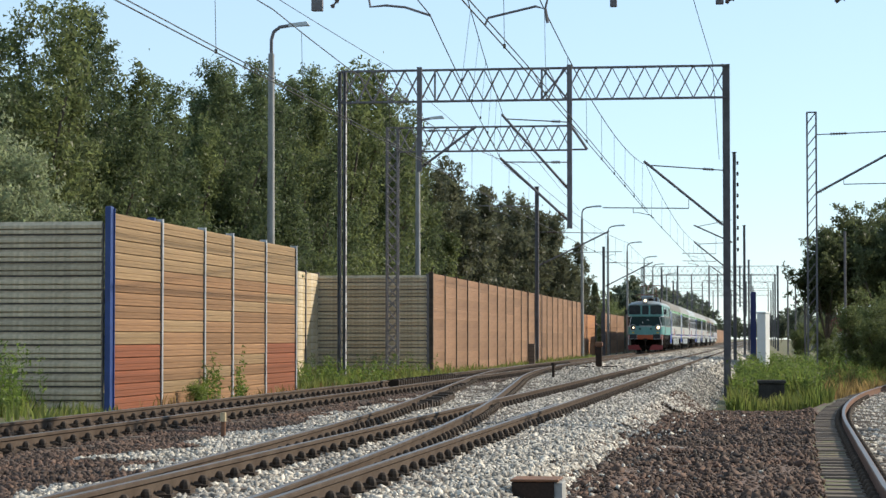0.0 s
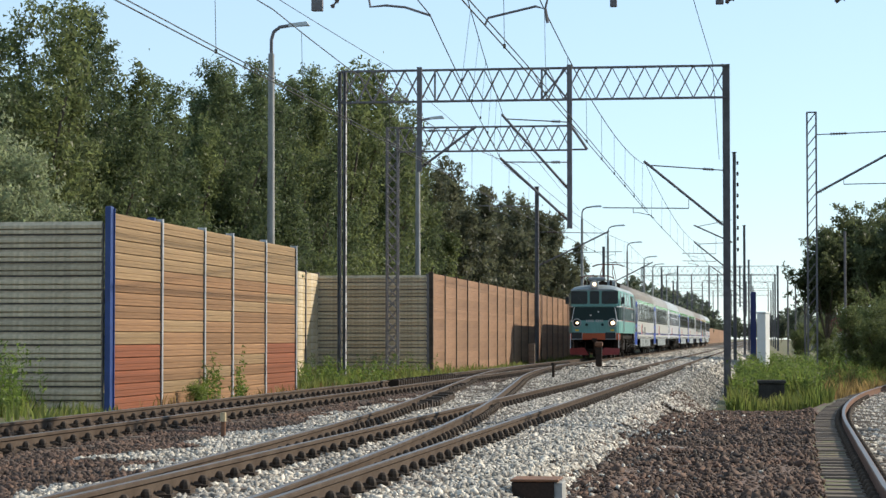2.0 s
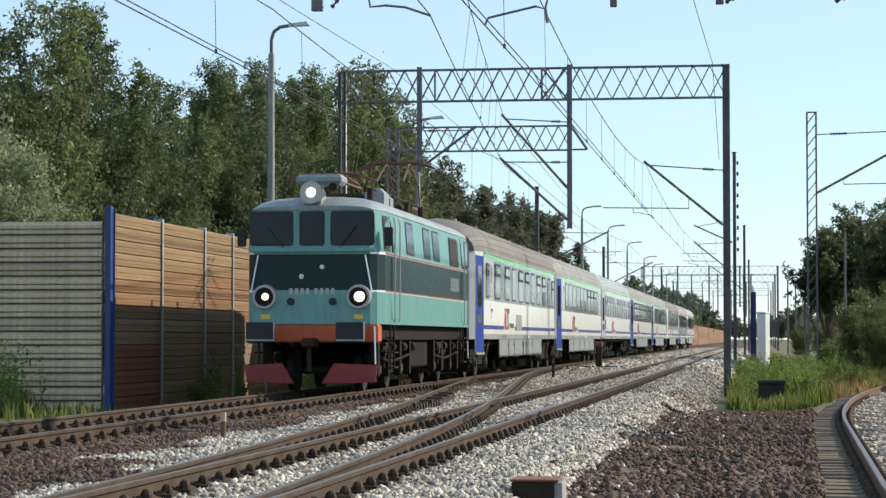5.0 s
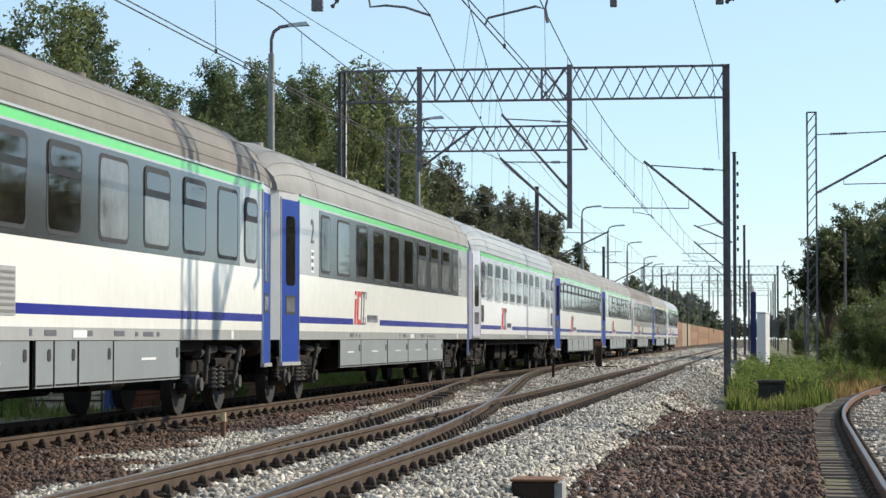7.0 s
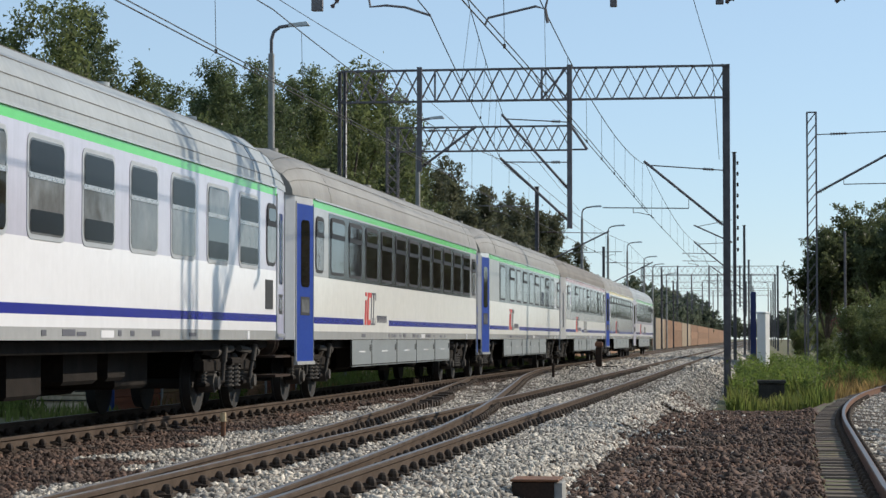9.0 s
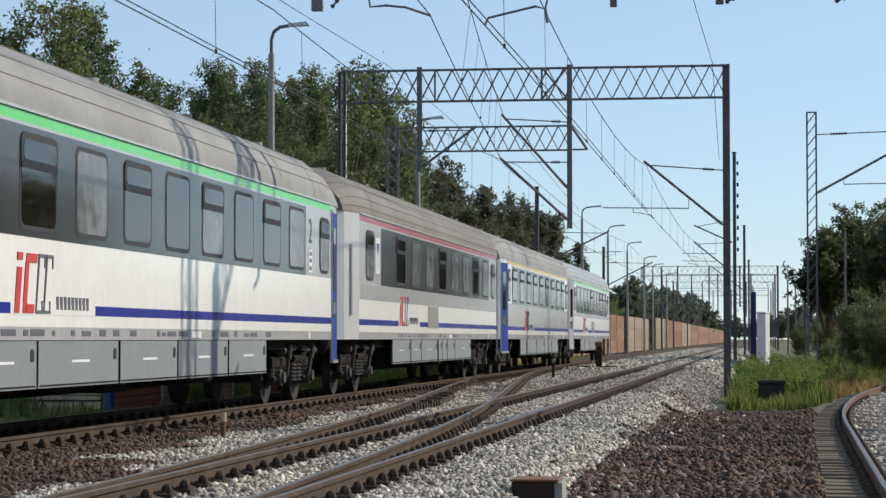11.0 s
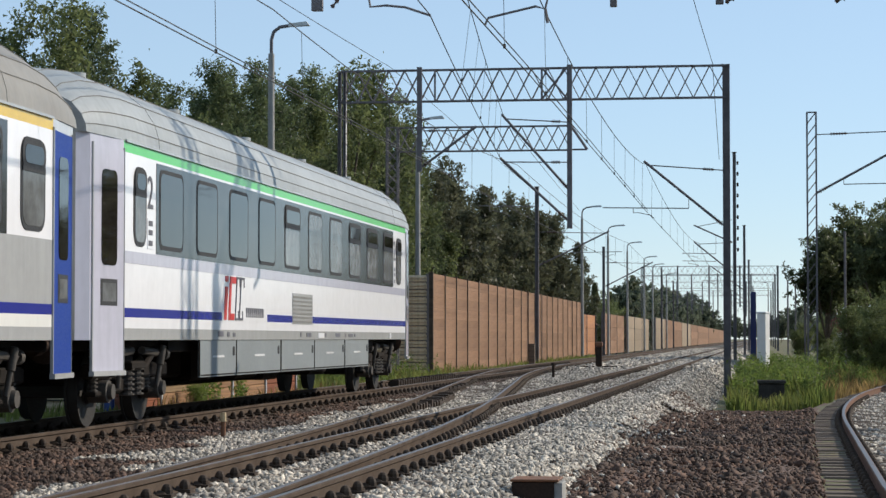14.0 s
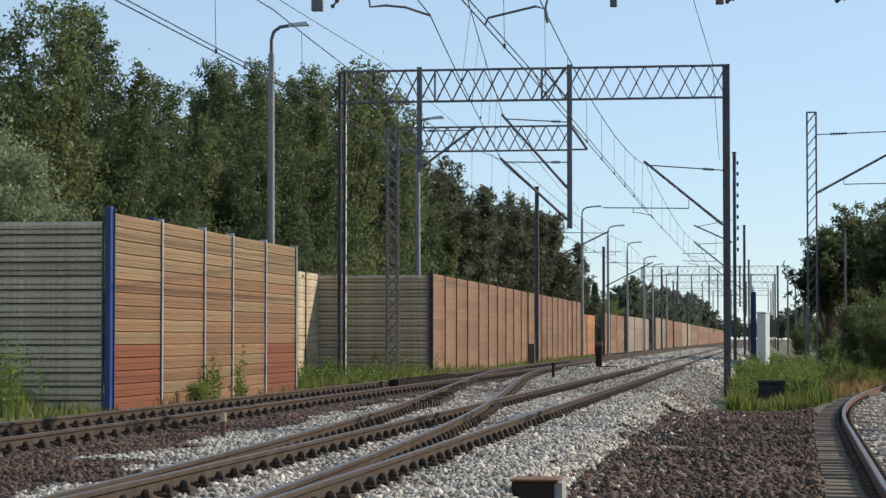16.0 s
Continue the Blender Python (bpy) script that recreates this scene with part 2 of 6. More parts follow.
# ---- mesh helpers ----
class MB:
    """Gathers faces of one part."""

    def __init__(self):
        self.v, self.f, self.m = [], [], []

    def face(self, pts, mi=0):
        i = len(self.v)
        self.v += [tuple(p) for p in pts]
        self.f.append(tuple(range(i, i + len(pts))))
        self.m.append(mi)

    def hull(self, lo, hi, mi=0):
        """Joins two loops of equal length, with caps."""
        i, n = len(self.v), len(lo)
        self.v += [tuple(p) for p in lo] + [tuple(p) for p in hi]
        for k in range(n):
            q = (k + 1) % n
            self.f.append((i + k, i + q, i + n + q, i + n + k))
            self.m.append(mi[k] if isinstance(mi, (list, tuple)) else mi)
        self.f += [tuple(range(i + n - 1, i - 1, -1)), tuple(range(i + n, i + 2 * n))]
        e = mi[-1] if isinstance(mi, (list, tuple)) else mi
        self.m += [e, e]
        return self

    def box(self, x0, y0, z0, x1, y1, z1, mi=0, b=0.0):
        x0, x1 = min(x0, x1), max(x0, x1)
        y0, y1 = min(y0, y1), max(y0, y1)
        z0, z1 = min(z0, z1), max(z0, z1)
        b = min(b, (x1 - x0) / 3, (y1 - y0) / 3, (z1 - z0) / 3)
        if b <= 0:
            return self.hull([(x0, y0, z0), (x1, y0, z0), (x1, y1, z0), (x0, y1, z0)], [(x0, y0, z1), (x1, y0, z1), (x1, y1, z1), (x0, y1, z1)], mi)

        def ring(d, z):
            return [(x0 + d, y0 + d, z), (x1 - d, y0 + d, z), (x1 - d, y1 - d, z), (x0 + d, y1 - d, z)]
        i = len(self.v)
        for d, z in ((b, z0), (0, z0 + b), (0, z1 - b), (b, z1)):
            self.v += ring(d, z)
        for r in range(3):
            for k in range(4):
                q = (k + 1) % 4
                a = i + 4 * r
                self.f.append((a + k, a + q, a + 4 + q, a + 4 + k))
                self.m.append(mi)
        self.f += [(i + 3, i + 2, i + 1, i), (i + 12, i + 13, i + 14, i + 15)]
        self.m += [mi, mi]
        return self

    def tube(self, p0, p1, r, n=8, r1=None, mi=0):
        p0, p1 = Vector(p0), Vector(p1)
        d = (p1 - p0)
        if d.length < 1e-6:
            return self
        d.normalize()
        a = d.orthogonal().normalized()
        c = d.cross(a)
        r1 = r if r1 is None else r1
        ring = [(math.cos(6.28319 * k / n), math.sin(6.28319 * k / n)) for k in range(n)]
        return self.hull([p0 + a * (r * u) + c * (r * w) for u, w in ring], [p1 + a * (r1 * u) + c * (r1 * w) for u, w in ring], mi)

    def path(self, pts, r, n=6, mi=0):
        pts = [Vector(p) for p in pts]
        i, last = len(self.v), None
        for k, p in enumerate(pts):
            d = (pts[min(k + 1, len(pts) - 1)] - pts[max(k - 1, 0)]).normalized()
            a = d.orthogonal().normalized() if last is None else (last - d * last.dot(d)).normalized()
            last = a
            c = d.cross(a)
            for q in range(n):
                self.v.append(tuple(p + a * (r * math.cos(6.28319 * q / n)) + c * (r * math.sin(6.28319 * q / n))))
        for k in range(len(pts) - 1):
            for q in range(n):
                e = (q + 1) % n
                self.f.append((i + k * n + q, i + k * n + e, i + (k + 1) * n + e, i + (k + 1) * n + q))
                self.m.append(mi)
        self.f += [tuple(i + q for q in range(n - 1, -1, -1)), tuple(i + (len(pts) - 1) * n + q for q in range(n))]
        self.m += [mi, mi]
        return self

    def ribbed(self, p0, p1, rows, n=10, mi=0):
        """A turned solid from p0 to p1; rows: (share of the way, radius)."""
        p0, p1 = Vector(p0), Vector(p1)
        d = (p1 - p0).normalized()
        a = d.orthogonal().normalized()
        c = d.cross(a)
        i = len(self.v)
        for t, r in rows:
            q = p0.lerp(p1, t)
            self.v += [tuple(q + a * (r * math.cos(6.28319 * k / n)) + c * (r * math.sin(6.28319 * k / n))) for k in range(n)]
        for r in range(len(rows) - 1):
            for k in range(n):
                e = (k + 1) % n
                self.f.append((i + r * n + k, i + r * n + e, i + (r + 1) * n + e, i + (r + 1) * n + k))
                self.m.append(mi)
        self.f += [tuple(i + k for k in range(n - 1, -1, -1)), tuple(i + (len(rows) - 1) * n + k for k in range(n))]
        self.m += [mi, mi]
        return self

    def loft(self, profs, ys, mi, cap=True):
        """profs: loops of (x, z), one for each y; mi: material per edge."""
        i, n = len(self.v), len(profs[0])
        for pr, y in zip(profs, ys):
            self.v += [(x, y, z) for x, z in pr]
        for r in range(len(ys) - 1):
            for k in range(n):
                q = (k + 1) % n
                self.f.append((i + r * n + k, i + (r + 1) * n + k, i + (r + 1) * n + q, i + r * n + q))
                self.m.append(mi[k] if isinstance(mi, (list, tuple)) else mi)
        if cap:
            e = 0 if not isinstance(mi, (list, tuple)) else mi[-1]
            self.f += [tuple(i + k for k in range(n)), tuple(i + (len(ys) - 1) * n + k for k in range(n - 1, -1, -1))]
            self.m += [e, e]
        return self


def link(name, mb, mats, parent=None, label="", smooth=False, mesh=None):
    if mesh is None:
        mesh = bpy.data.meshes.new(name)
        mesh.from_pydata(mb.v, [], mb.f)
        for m in (mats if isinstance(mats, (list, tuple)) else [mats]):
            mesh.materials.append(m)
        if isinstance(mats, (list, tuple)) and len(mats) > 1:
            mesh.polygons.foreach_set("material_index", mb.m)
        if smooth:
            mesh.polygons.foreach_set("use_smooth", [True] * len(mesh.polygons))
            mesh.set_sharp_from_angle(angle=radians(38))
        mesh.update()
    ob = new(name, mesh)
    if parent is not None:
        ob.parent = parent
    if label:
        ob["label"] = label
    return ob


def part(name, mb, mats, parent, label="", smooth=False):
    return link(name, mb, mats, parent, label, smooth)


def thing(name, label, category, group="", m=None, kind=""):
    ob = tagged(new(name), label, category, group, kind)
    ob.empty_display_size = 0.3
    if m is not None:
        ob.matrix_basis = m
    return ob


def bulk(name, verts, faces, mats, smooth=False):
    """One mesh from arrays of many alike pieces."""
    me = bpy.data.meshes.new(name)
    nv, nf, k = len(verts), len(faces), faces.shape[1]
    me.vertices.add(nv)
    me.vertices.foreach_set("co", np.asarray(verts, np.float32).ravel())
    me.loops.add(nf * k)
    me.loops.foreach_set("vertex_index", np.asarray(faces, np.int32).ravel())
    me.polygons.add(nf)
    me.polygons.foreach_set("loop_start", np.arange(0, nf * k, k, dtype=np.int32))
    me.polygons.foreach_set("loop_total", np.full(nf, k, np.int32))
    for m in (mats if isinstance(mats, (list, tuple)) else [mats]):
        me.materials.append(m)
    me.update(calc_edges=True)
    me.validate()
    return me


def smoothstep(a, b, t):
    t = min(max((t - a) / (b - a), 0), 1)
    return t * t * (3 - 2 * t)


# ---- ground ----
def siding_x(y):
    """Left rail of the siding, which bends away to the right."""
    if y < 75:
        return 10.55 + 0.0145 * max(y - 22, 0) + 0.0019 * max(y - 38, 0) ** 2
    return 13.92 + 0.155 * (y - 75)


def ground_z(x, y):
    z = -0.45
    if x > 6.5:
        side = 1 - smoothstep(siding_x(y) - 1.6, siding_x(y) - 0.5, x)
        z = -0.42 - 0.5 * smoothstep(40, 66, y) * side * (1 - 0.5 * smoothstep(110, 200, y))
    if x < -20:
        z += 0.3 * smoothstep(-20, -60, x)
    z += 0.03 * noise.noise((x * 0.7, y * 0.7, 0))
    return z


def ground_sheet():
    xs = [-2500, -900, -300, -120, -60, -35, -20, -12, -9, -7, -6, -5, -4, -3, -2, 0, 3, 6] + [6.5 + 0.35 * k for k in range(22)] + [14.5, 15.5, 17, 19, 22, 27, 35, 60, 120, 300, 900, 2500]
    ys = [-600, -150, -40, 0, 6] + [10 + 1.5 * k for k in range(60)] + [104, 110, 120, 135, 150, 175, 200, 250, 320, 450, 700, 1200, 2000, 3500]
    v = np.array([(x, y, ground_z(x, y)) for y in ys for x in xs])
    n = len(xs)
    f = np.array([(r * n + c, r * n + c + 1, (r + 1) * n + c + 1, (r + 1) * n + c) for r in range(len(ys) - 1) for c in range(n - 1)])
    tagged(new("ground", bulk("ground", v, f, M_SOIL)), "grassy earth along the railway line", "ground", kind="structure")


def bed_z(x, y):
    prof = ((-3.4, -0.47), (-2.3, -0.23), (-1.0, -0.205), (1.0, -0.205), (2.4, -0.215), (4.0, -0.2), (6.3, -0.2), (7.05, -0.22))
    foot = ground_z(8.25, y) - 0.03
    prof = prof + ((8.0 if y > 50 else 7.6, foot), (9.0, foot - 0.1))
    return float(np.interp(x, [p[0] for p in prof], [p[1] for p in prof])) + 0.018 * noise.noise((x * 3, y * 3, 1)) + 0.02 * noise.noise((x * 0.9, y * 0.9, 4))


def ballast():
    xs = [-3.4, -2.8, -2.3, -1.6, -1, -0.4, 0.2, 0.8, 1.4, 2, 2.6, 3.2, 3.8, 4.4, 5, 5.6, 6.2, 6.7, 7.05, 7.3, 7.6, 8.0, 8.4]
    ys = [-300, -60, 0, 8] + [12 + 0.5 * k for k in range(120)] + [73 + 2 * k for k in range(40)] + [160, 180, 210, 250, 320, 420, 600, 900, 1500]
    v = np.array([(x, y, bed_z(x, y)) for y in ys for x in xs])
    n = len(xs)
    f = np.array([(r * n + c, r * n + c + 1, (r + 1) * n + c + 1, (r + 1) * n + c) for r in range(len(ys) - 1) for c in range(n - 1)])
    tagged(new("ballast_bed", bulk("ballast_bed", v, f, M_BALLAST)), "bed of crushed stone under the two main tracks", "ballast", kind="structure")
    # cinder area beside the siding
    xs = [7.3 + 0.4 * k for k in range(20)]
    ys = [-60, -30, -12, 0, 8] + [12 + k for k in range(54)]
    v = []
    for y in ys:
        for x in xs:
            edge = smoothstep(52, 66, y) + smoothstep(13.5, 15, x)
            v.append((x, y, ground_z(x, y) + 0.03 + 0.05 * noise.noise((x * 0.8, y * 0.8, 7)) + 0.02 * noise.noise((x * 4, y * 4, 7)) - 0.12 * edge - 0.05 * smoothstep(siding_x(y) - 0.8, siding_x(y) - 0.5, x)))
    n = len(xs)
    f = np.array([(r * n + c, r * n + c + 1, (r + 1) * n + c + 1, (r + 1) * n + c) for r in range(len(ys) - 1) for c in range(n - 1)])
    tagged(new("cinder_path", bulk("cinder_path", np.array(v), f, M_CINDER)), "brown cinder and gravel strip beside the siding", "gravel", kind="structure")


CUBE = np.array([(-1, -1, -1), (1, -1, -1), (1, 1, -1), (-1, 1, -1), (-1, -1, 1), (1, -1, 1), (1, 1, 1), (-1, 1, 1)], float)
CUBEF = np.array([(0, 3, 2, 1), (4, 5, 6, 7), (0, 1, 5, 4), (1, 2, 6, 5), (2, 3, 7, 6), (3, 0, 4, 7)])


def turn_random(rng, n):
    q = rng.normal(size=(n, 4))
    q /= np.linalg.norm(q, axis=1)[:, None]
    w, x, y, z = q.T
    return np.stack([1 - 2 * (y * y + z * z), 2 * (x * y - z * w), 2 * (x * z + y * w), 2 * (x * y + z * w), 1 - 2 * (x * x + z * z), 2 * (y * z - x * w), 2 * (x * z - y * w), 2 * (y * z + x * w), 1 - 2 * (x * x + y * y)], 1).reshape(n, 3, 3)


def stones(name, label, material, spots, size, seed):
    """spots: centres of the stones."""
    rng = np.random.default_rng(seed)
    c = np.asarray(spots)
    n = len(c)
    s = np.broadcast_to(size, n).reshape(n, 1, 1) * rng.uniform(0.6, 1.3, (n, 1, 1)) * rng.uniform(0.42, 1.3, (n, 1, 3))
    v = CUBE[None] * s * rng.uniform(0.5, 1.0, (n, 8, 1))
    v = np.einsum("nij,nkj->nki", turn_random(rng, n), v) + c[:, None]
    f = CUBEF[None] + 8 * np.arange(n)[:, None, None]
    return tagged(new(name, bulk(name, v.reshape(-1, 3), f.reshape(-1, 4), material)), label, "stones", kind="stuff")


def cross_x(y):
    """Middle of the crossover between the two tracks."""
    if y < 4:
        return 5.17
    if y < 44:
        return 5.17 - 0.083 * (y - 4) ** 2 / 80
    if y < 66:
        return 3.51 - 0.083 * (y - 44)
    return max(0.0, 0.083 * (106 - y) ** 2 / 80) if y < 106 else 0.0


def scatter():
    rng = np.random.default_rng(5)
    pale, rust, cinder = [], [], []

    def near_rail(x, y):
        return any(abs(x - r) < 0.1 for r in (-0.75, 0.75, 4.42, 5.92, cross_x(y) - 0.75, cross_x(y) + 0.75))
    for y0, y1, dens, grow in ((14, 34, 300, 0.0), (34, 55, 170, 0.3), (55, 100, 45, 0.8)):
        n = int((y1 - y0) * 11.5 * dens)
        xy = rng.uniform((-2.6, y0), (8.9, y1), (n, 2))
        for x, y in xy:
            if near_rail(x, y):
                continue
            soot = noise.noise((x * 0.9, y * 0.5, 3)) * 0.8
            if x < 2.0 + soot - 0.018 * (y - 40) + (0.9 if y < 24 else 0):
                if x > 0.8 or y > 30:
                    rust.append((x, y, bed_z(x, y) + 0.005))
            elif x < (8.2 if y > 50 else 7.5) + soot * 0.5:
                pale.append((x, y, bed_z(x, y) + 0.01))
    n = int(48 * 3.4 * 130)
    for x, y in rng.uniform((7.1, 15), (10.5, 63), (n, 2)):
        if x > siding_x(y) - 0.55:
            continue
        cinder.append((x, y, max(ground_z(x, y) + 0.035, bed_z(x, y) if x < 7.9 else -9)))
    coarse = [(x, y, ground_z(x, y) + 0.045) for x, y in rng.uniform((7.4, 15), (10.3, 62), (2600, 2)) if x < siding_x(y) - 0.6 and noise.noise((x * 1.3, y * 0.6, 9)) > -0.1]
    for x, y in rng.uniform((7.2, 15), (9.6, 60), (3400, 2)):
        if rng.uniform() < 0.5 * math.exp(-(x - 7.2) * 1.6):
            pale.append((x, y, max(ground_z(x, y) + 0.05, bed_z(x, y) + 0.01 if x < 7.9 else -9)))
    for x, y in rng.uniform((10.5, 20), (15.0, 70), (9000, 2)):
        if x > siding_x(y) + 2.2:
            cinder.append((x, y, ground_z(x, y) - 0.01))
    inner = [(siding_x(y) + 0.75 + u, y, -0.432 + 0.012 * math.sin(9 * u + 3 * y)) for u, y in rng.uniform((-0.68, 16), (1.6, 66), (14000, 2)) if abs(u - 0.75) > 0.1]
    stones("siding_ballast", "grey crushed stones filling the siding track", M_STONE, inner, 0.034, 6)
    far = [(x, y, bed_z(x, y) + 0.01) for x, y in rng.uniform((0.9, 97), (8.0, 300), (16000, 2)) if not near_rail(x, y)]
    stones("far_ballast", "pale grey crushed stones far along the track bed", M_STONE, far, 0.085, 4)
    stones("pale_ballast", "pale grey crushed stones of the track bed", M_STONE, pale, 0.029, 1)
    stones("stained_ballast", "rust-brown stained stones beside the rails", M_RUSTSTONE, rust, 0.033, 2)
    stones("cinder_stones", "dark brown cinder lumps beside the siding", M_RUSTSTONE, cinder + coarse, [0.028] * len(cinder) + [0.05] * len(coarse), 3)


# ---- tracks ----
RAILP = [(-0.07, -0.172), (0.07, -0.172), (0.07, -0.158), (0.012, -0.14), (0.012, -0.05), (0.036, -0.036), (0.036, -0.008), (0.026, 0.0), (-0.026, 0.0), (-0.036, -0.008), (-0.036, -0.036), (-0.012, -0.05), (-0.012, -0.14), (-0.07, -0.158)]
RAILM = [0, 0, 0, 0, 0, 0, 0, 1, 0, 0, 0, 0, 0, 0]


def rail(parent, fx, ys, z=0.0, name="rail", side=None):
    mb = MB()
    mb.loft([[(fx(y) + px, z + pz) for px, pz in RAILP][::-1] for y in ys], ys, [RAILM[(len(RAILM) - 2 - k) % len(RAILM)] for k in range(len(RAILM))])
    return part(name, mb, [side or M_RAIL, M_RAILTOP], parent, "rusty steel rail with a worn running surface")


def fastenings(parent, fx, ys, z=0.0):
    mb = MB()
    for y in ys:
        x = fx(y)
        for s in (-1, 1):
            q = 0.02 * math.sin(y * 37.0 + s)
            mb.box(x + s * 0.03, y - 0.09, z - 0.172, x + s * 0.17, y + 0.09, z - 0.142)
            mb.hull([(x + s * 0.03, y - 0.075, z - 0.145), (x + s * 0.12, y - 0.075, z - 0.145), (x + s * 0.12, y + 0.075, z - 0.145), (x + s * 0.03, y + 0.075, z - 0.145)],
                    [(x + s * 0.035, y - 0.035, z - 0.115), (x + s * 0.085, y - 0.035, z - 0.12), (x + s * 0.085, y + 0.035, z - 0.12), (x + s * 0.035, y + 0.035, z - 0.115)])
            mb.ribbed((x + s * 0.105, y + q, z - 0.15), (x + s * 0.105, y + q, z - 0.06), [(0, 0.050), (0.45, 0.050), (0.75, 0.040), (0.95, 0.024), (1, 0.010)], 8)
    ob = part("rail_fastening", mb, M_BOLT, parent, "row of bolted rail fastenings")
    ob["kind"] = "stuff"


def steps(a, b, d):
    return [a + d * k for k in range(int((b - a) / d) + 1)]


SLEEPER = None


def sleeper_row(parent, fx, ys, z, length=2.6):
    global SLEEPER
    if SLEEPER is None:
        SLEEPER = bpy.data.meshes.new("sleeper")
        mb = MB().box(-1.3, -0.125, -0.2, 1.3, 0.125, 0.0, b=0.02)
        SLEEPER.from_pydata(mb.v, [], mb.f)
        SLEEPER.materials.append(M_SLEEPER)
    rng = random.Random(4)
    for y in ys:
        ob = new("sleeper", SLEEPER)
        ob.parent = parent
        ob.matrix_basis = pose(fx(y) + rng.uniform(-0.03, 0.03), y + rng.uniform(-0.02, 0.02), z - 0.172 + rng.uniform(-0.012, 0.004), 0, 0, rng.uniform(-0.8, 0.8))


def tracks():
    far = [-200, 0, 200, 400, 800, 1500]
    t1 = thing("running_track", "straight railway track on timber sleepers with rusty rails", "railway track", "main line tracks", kind="structure")
    t2 = thing("second_track", "straight railway track joined by a crossover", "railway track", "main line tracks", kind="structure")
    t3 = thing("crossover_track", "curved connecting track between the two main tracks", "railway track", "main line tracks", kind="structure")
    t4 = thing("siding_track", "rusty siding track curving away beside bushes", "railway track", kind="structure")
    for off in (-0.75, 0.75):
        rail(t1, lambda y: off, far)
        rail(t2, lambda y: 5.17 + off, far)
        rail(t3, lambda y: cross_x(y) + off, steps(4, 106, 2), 0.003)
        fastenings(t1, lambda y: off, steps(14, 120, 0.62))
        fastenings(t2, lambda y: 5.17 + off, steps(14, 110, 0.62))
        fastenings(t3, lambda y: cross_x(y) + off, steps(20, 96, 0.62))
        rail(t4, lambda y: siding_x(y) + 0.75 + off, steps(-60, 94, 2), -0.25, side=M_RAILRUST)
        fastenings(t4, lambda y: siding_x(y) + 0.75 + off, steps(14, 60, 0.62), -0.25)
    # check rails and switch timbers of the crossover
    for x0, y0, y1 in ((-0.66, 60, 68), (5.83, 32, 40), (0.64, 96, 104)):
        rail(t3, lambda y: x0, [y0, y1], -0.005, "check_rail")
    mb = MB()
    for k in range(26):
        y = 41.0 + 0.34 * k
        x = 3.08 - 0.083 * (y - 41)
        wide = 0.07 + 0.27 * min(1, k / 9)
        mb.box(x, y, -0.2, x + wide, y + 0.16, -0.03 - 0.035 * (k % 2) - 0.02 * (k % 3), 0, 0.015)
    part("frog_timber", mb, M_BOLT, t3, "dark oily casting of the crossing")
    guard = MB()
    for k in range(28):
        guard.box(-0.68, 61 + 0.42 * k, -0.19, -0.36, 61.27 + 0.42 * k, 0.02 - 0.02 * (k % 2), 0, 0.015)
    part("guard_block", guard, M_OIL, t1, "dark guard rail block")
    for k in range(14):
        y = 54.6 + 0.4 * k
        part("frog_block", MB().box(1.50 - 0.01 * k, y, -0.2, 1.92 - 0.02 * k, y + 0.27, -0.03 - 0.02 * (k % 3), 0, 0.02), M_OIL, t3, "dark oily crossing block")
    sleeper_row(t1, lambda y: 0, steps(14, 110, 0.62), 0)
    sleeper_row(t2, lambda y: 5.17, steps(14, 90, 0.62), 0)
    sleeper_row(t3, cross_x, steps(30.3, 70, 0.62), -0.006)
    sleeper_row(t4, lambda y: siding_x(y) + 0.75, steps(14, 66, 0.62), -0.225)


# ---- noise barrier ----
BOARDS = {}


def board(parent, kind, m, length, height, material, name="board"):
    key = (round(length, 2), round(height, 3), material.name, kind)
    if key not in BOARDS:
        mb = MB()
        if kind == "wood":
            h = height
            sec = [(0.0, 0.002), (0.046, 0.002), (0.058, 0.014), (0.056, h * 0.2), (0.052, h * 0.24), (0.056, h * 0.27), (0.054, h * 0.44), (0.049, h * 0.47), (0.060, h * 0.52), (0.056, h * 0.72), (0.051, h * 0.76), (0.055, h * 0.79), (0.050, h - 0.016), (0.0, h - 0.002)]
            mb.hull([(a, 0, b) for a, b in sec], [(a, length, b) for a, b in sec])
        elif kind == "flat":
            h = height
            sec = [(0.0, 0.0015), (0.05, 0.0015), (0.055, 0.008), (0.052, h * 0.33), (0.056, h * 0.36), (0.053, h * 0.7), (0.056, h - 0.008), (0.05, h - 0.0015), (0.0, h - 0.0015)]
            mb.hull([(a, 0, b) for a, b in sec], [(a, length, b) for a, b in sec])
        else:
            h = height
            sec = [(-0.002, h * 0.10), (0.115, h * 0.11), (0.115, h * 0.36), (0.055, h * 0.42), (0.115, h * 0.48), (0.115, h * 0.70), (0.05, h * 0.92), (0.04, h - 0.006), (-0.002, h - 0.006)]
            mb.hull([(a, 0, b) for a, b in sec], [(a, length, b) for a, b in sec])
        me = bpy.data.meshes.new(name)
        me.from_pydata(mb.v, [], mb.f)
        me.materials.append(material)
        BOARDS[key] = me
    ob = new(name, BOARDS[key])
    ob.parent = parent
    ob.matrix_basis = m
    return ob


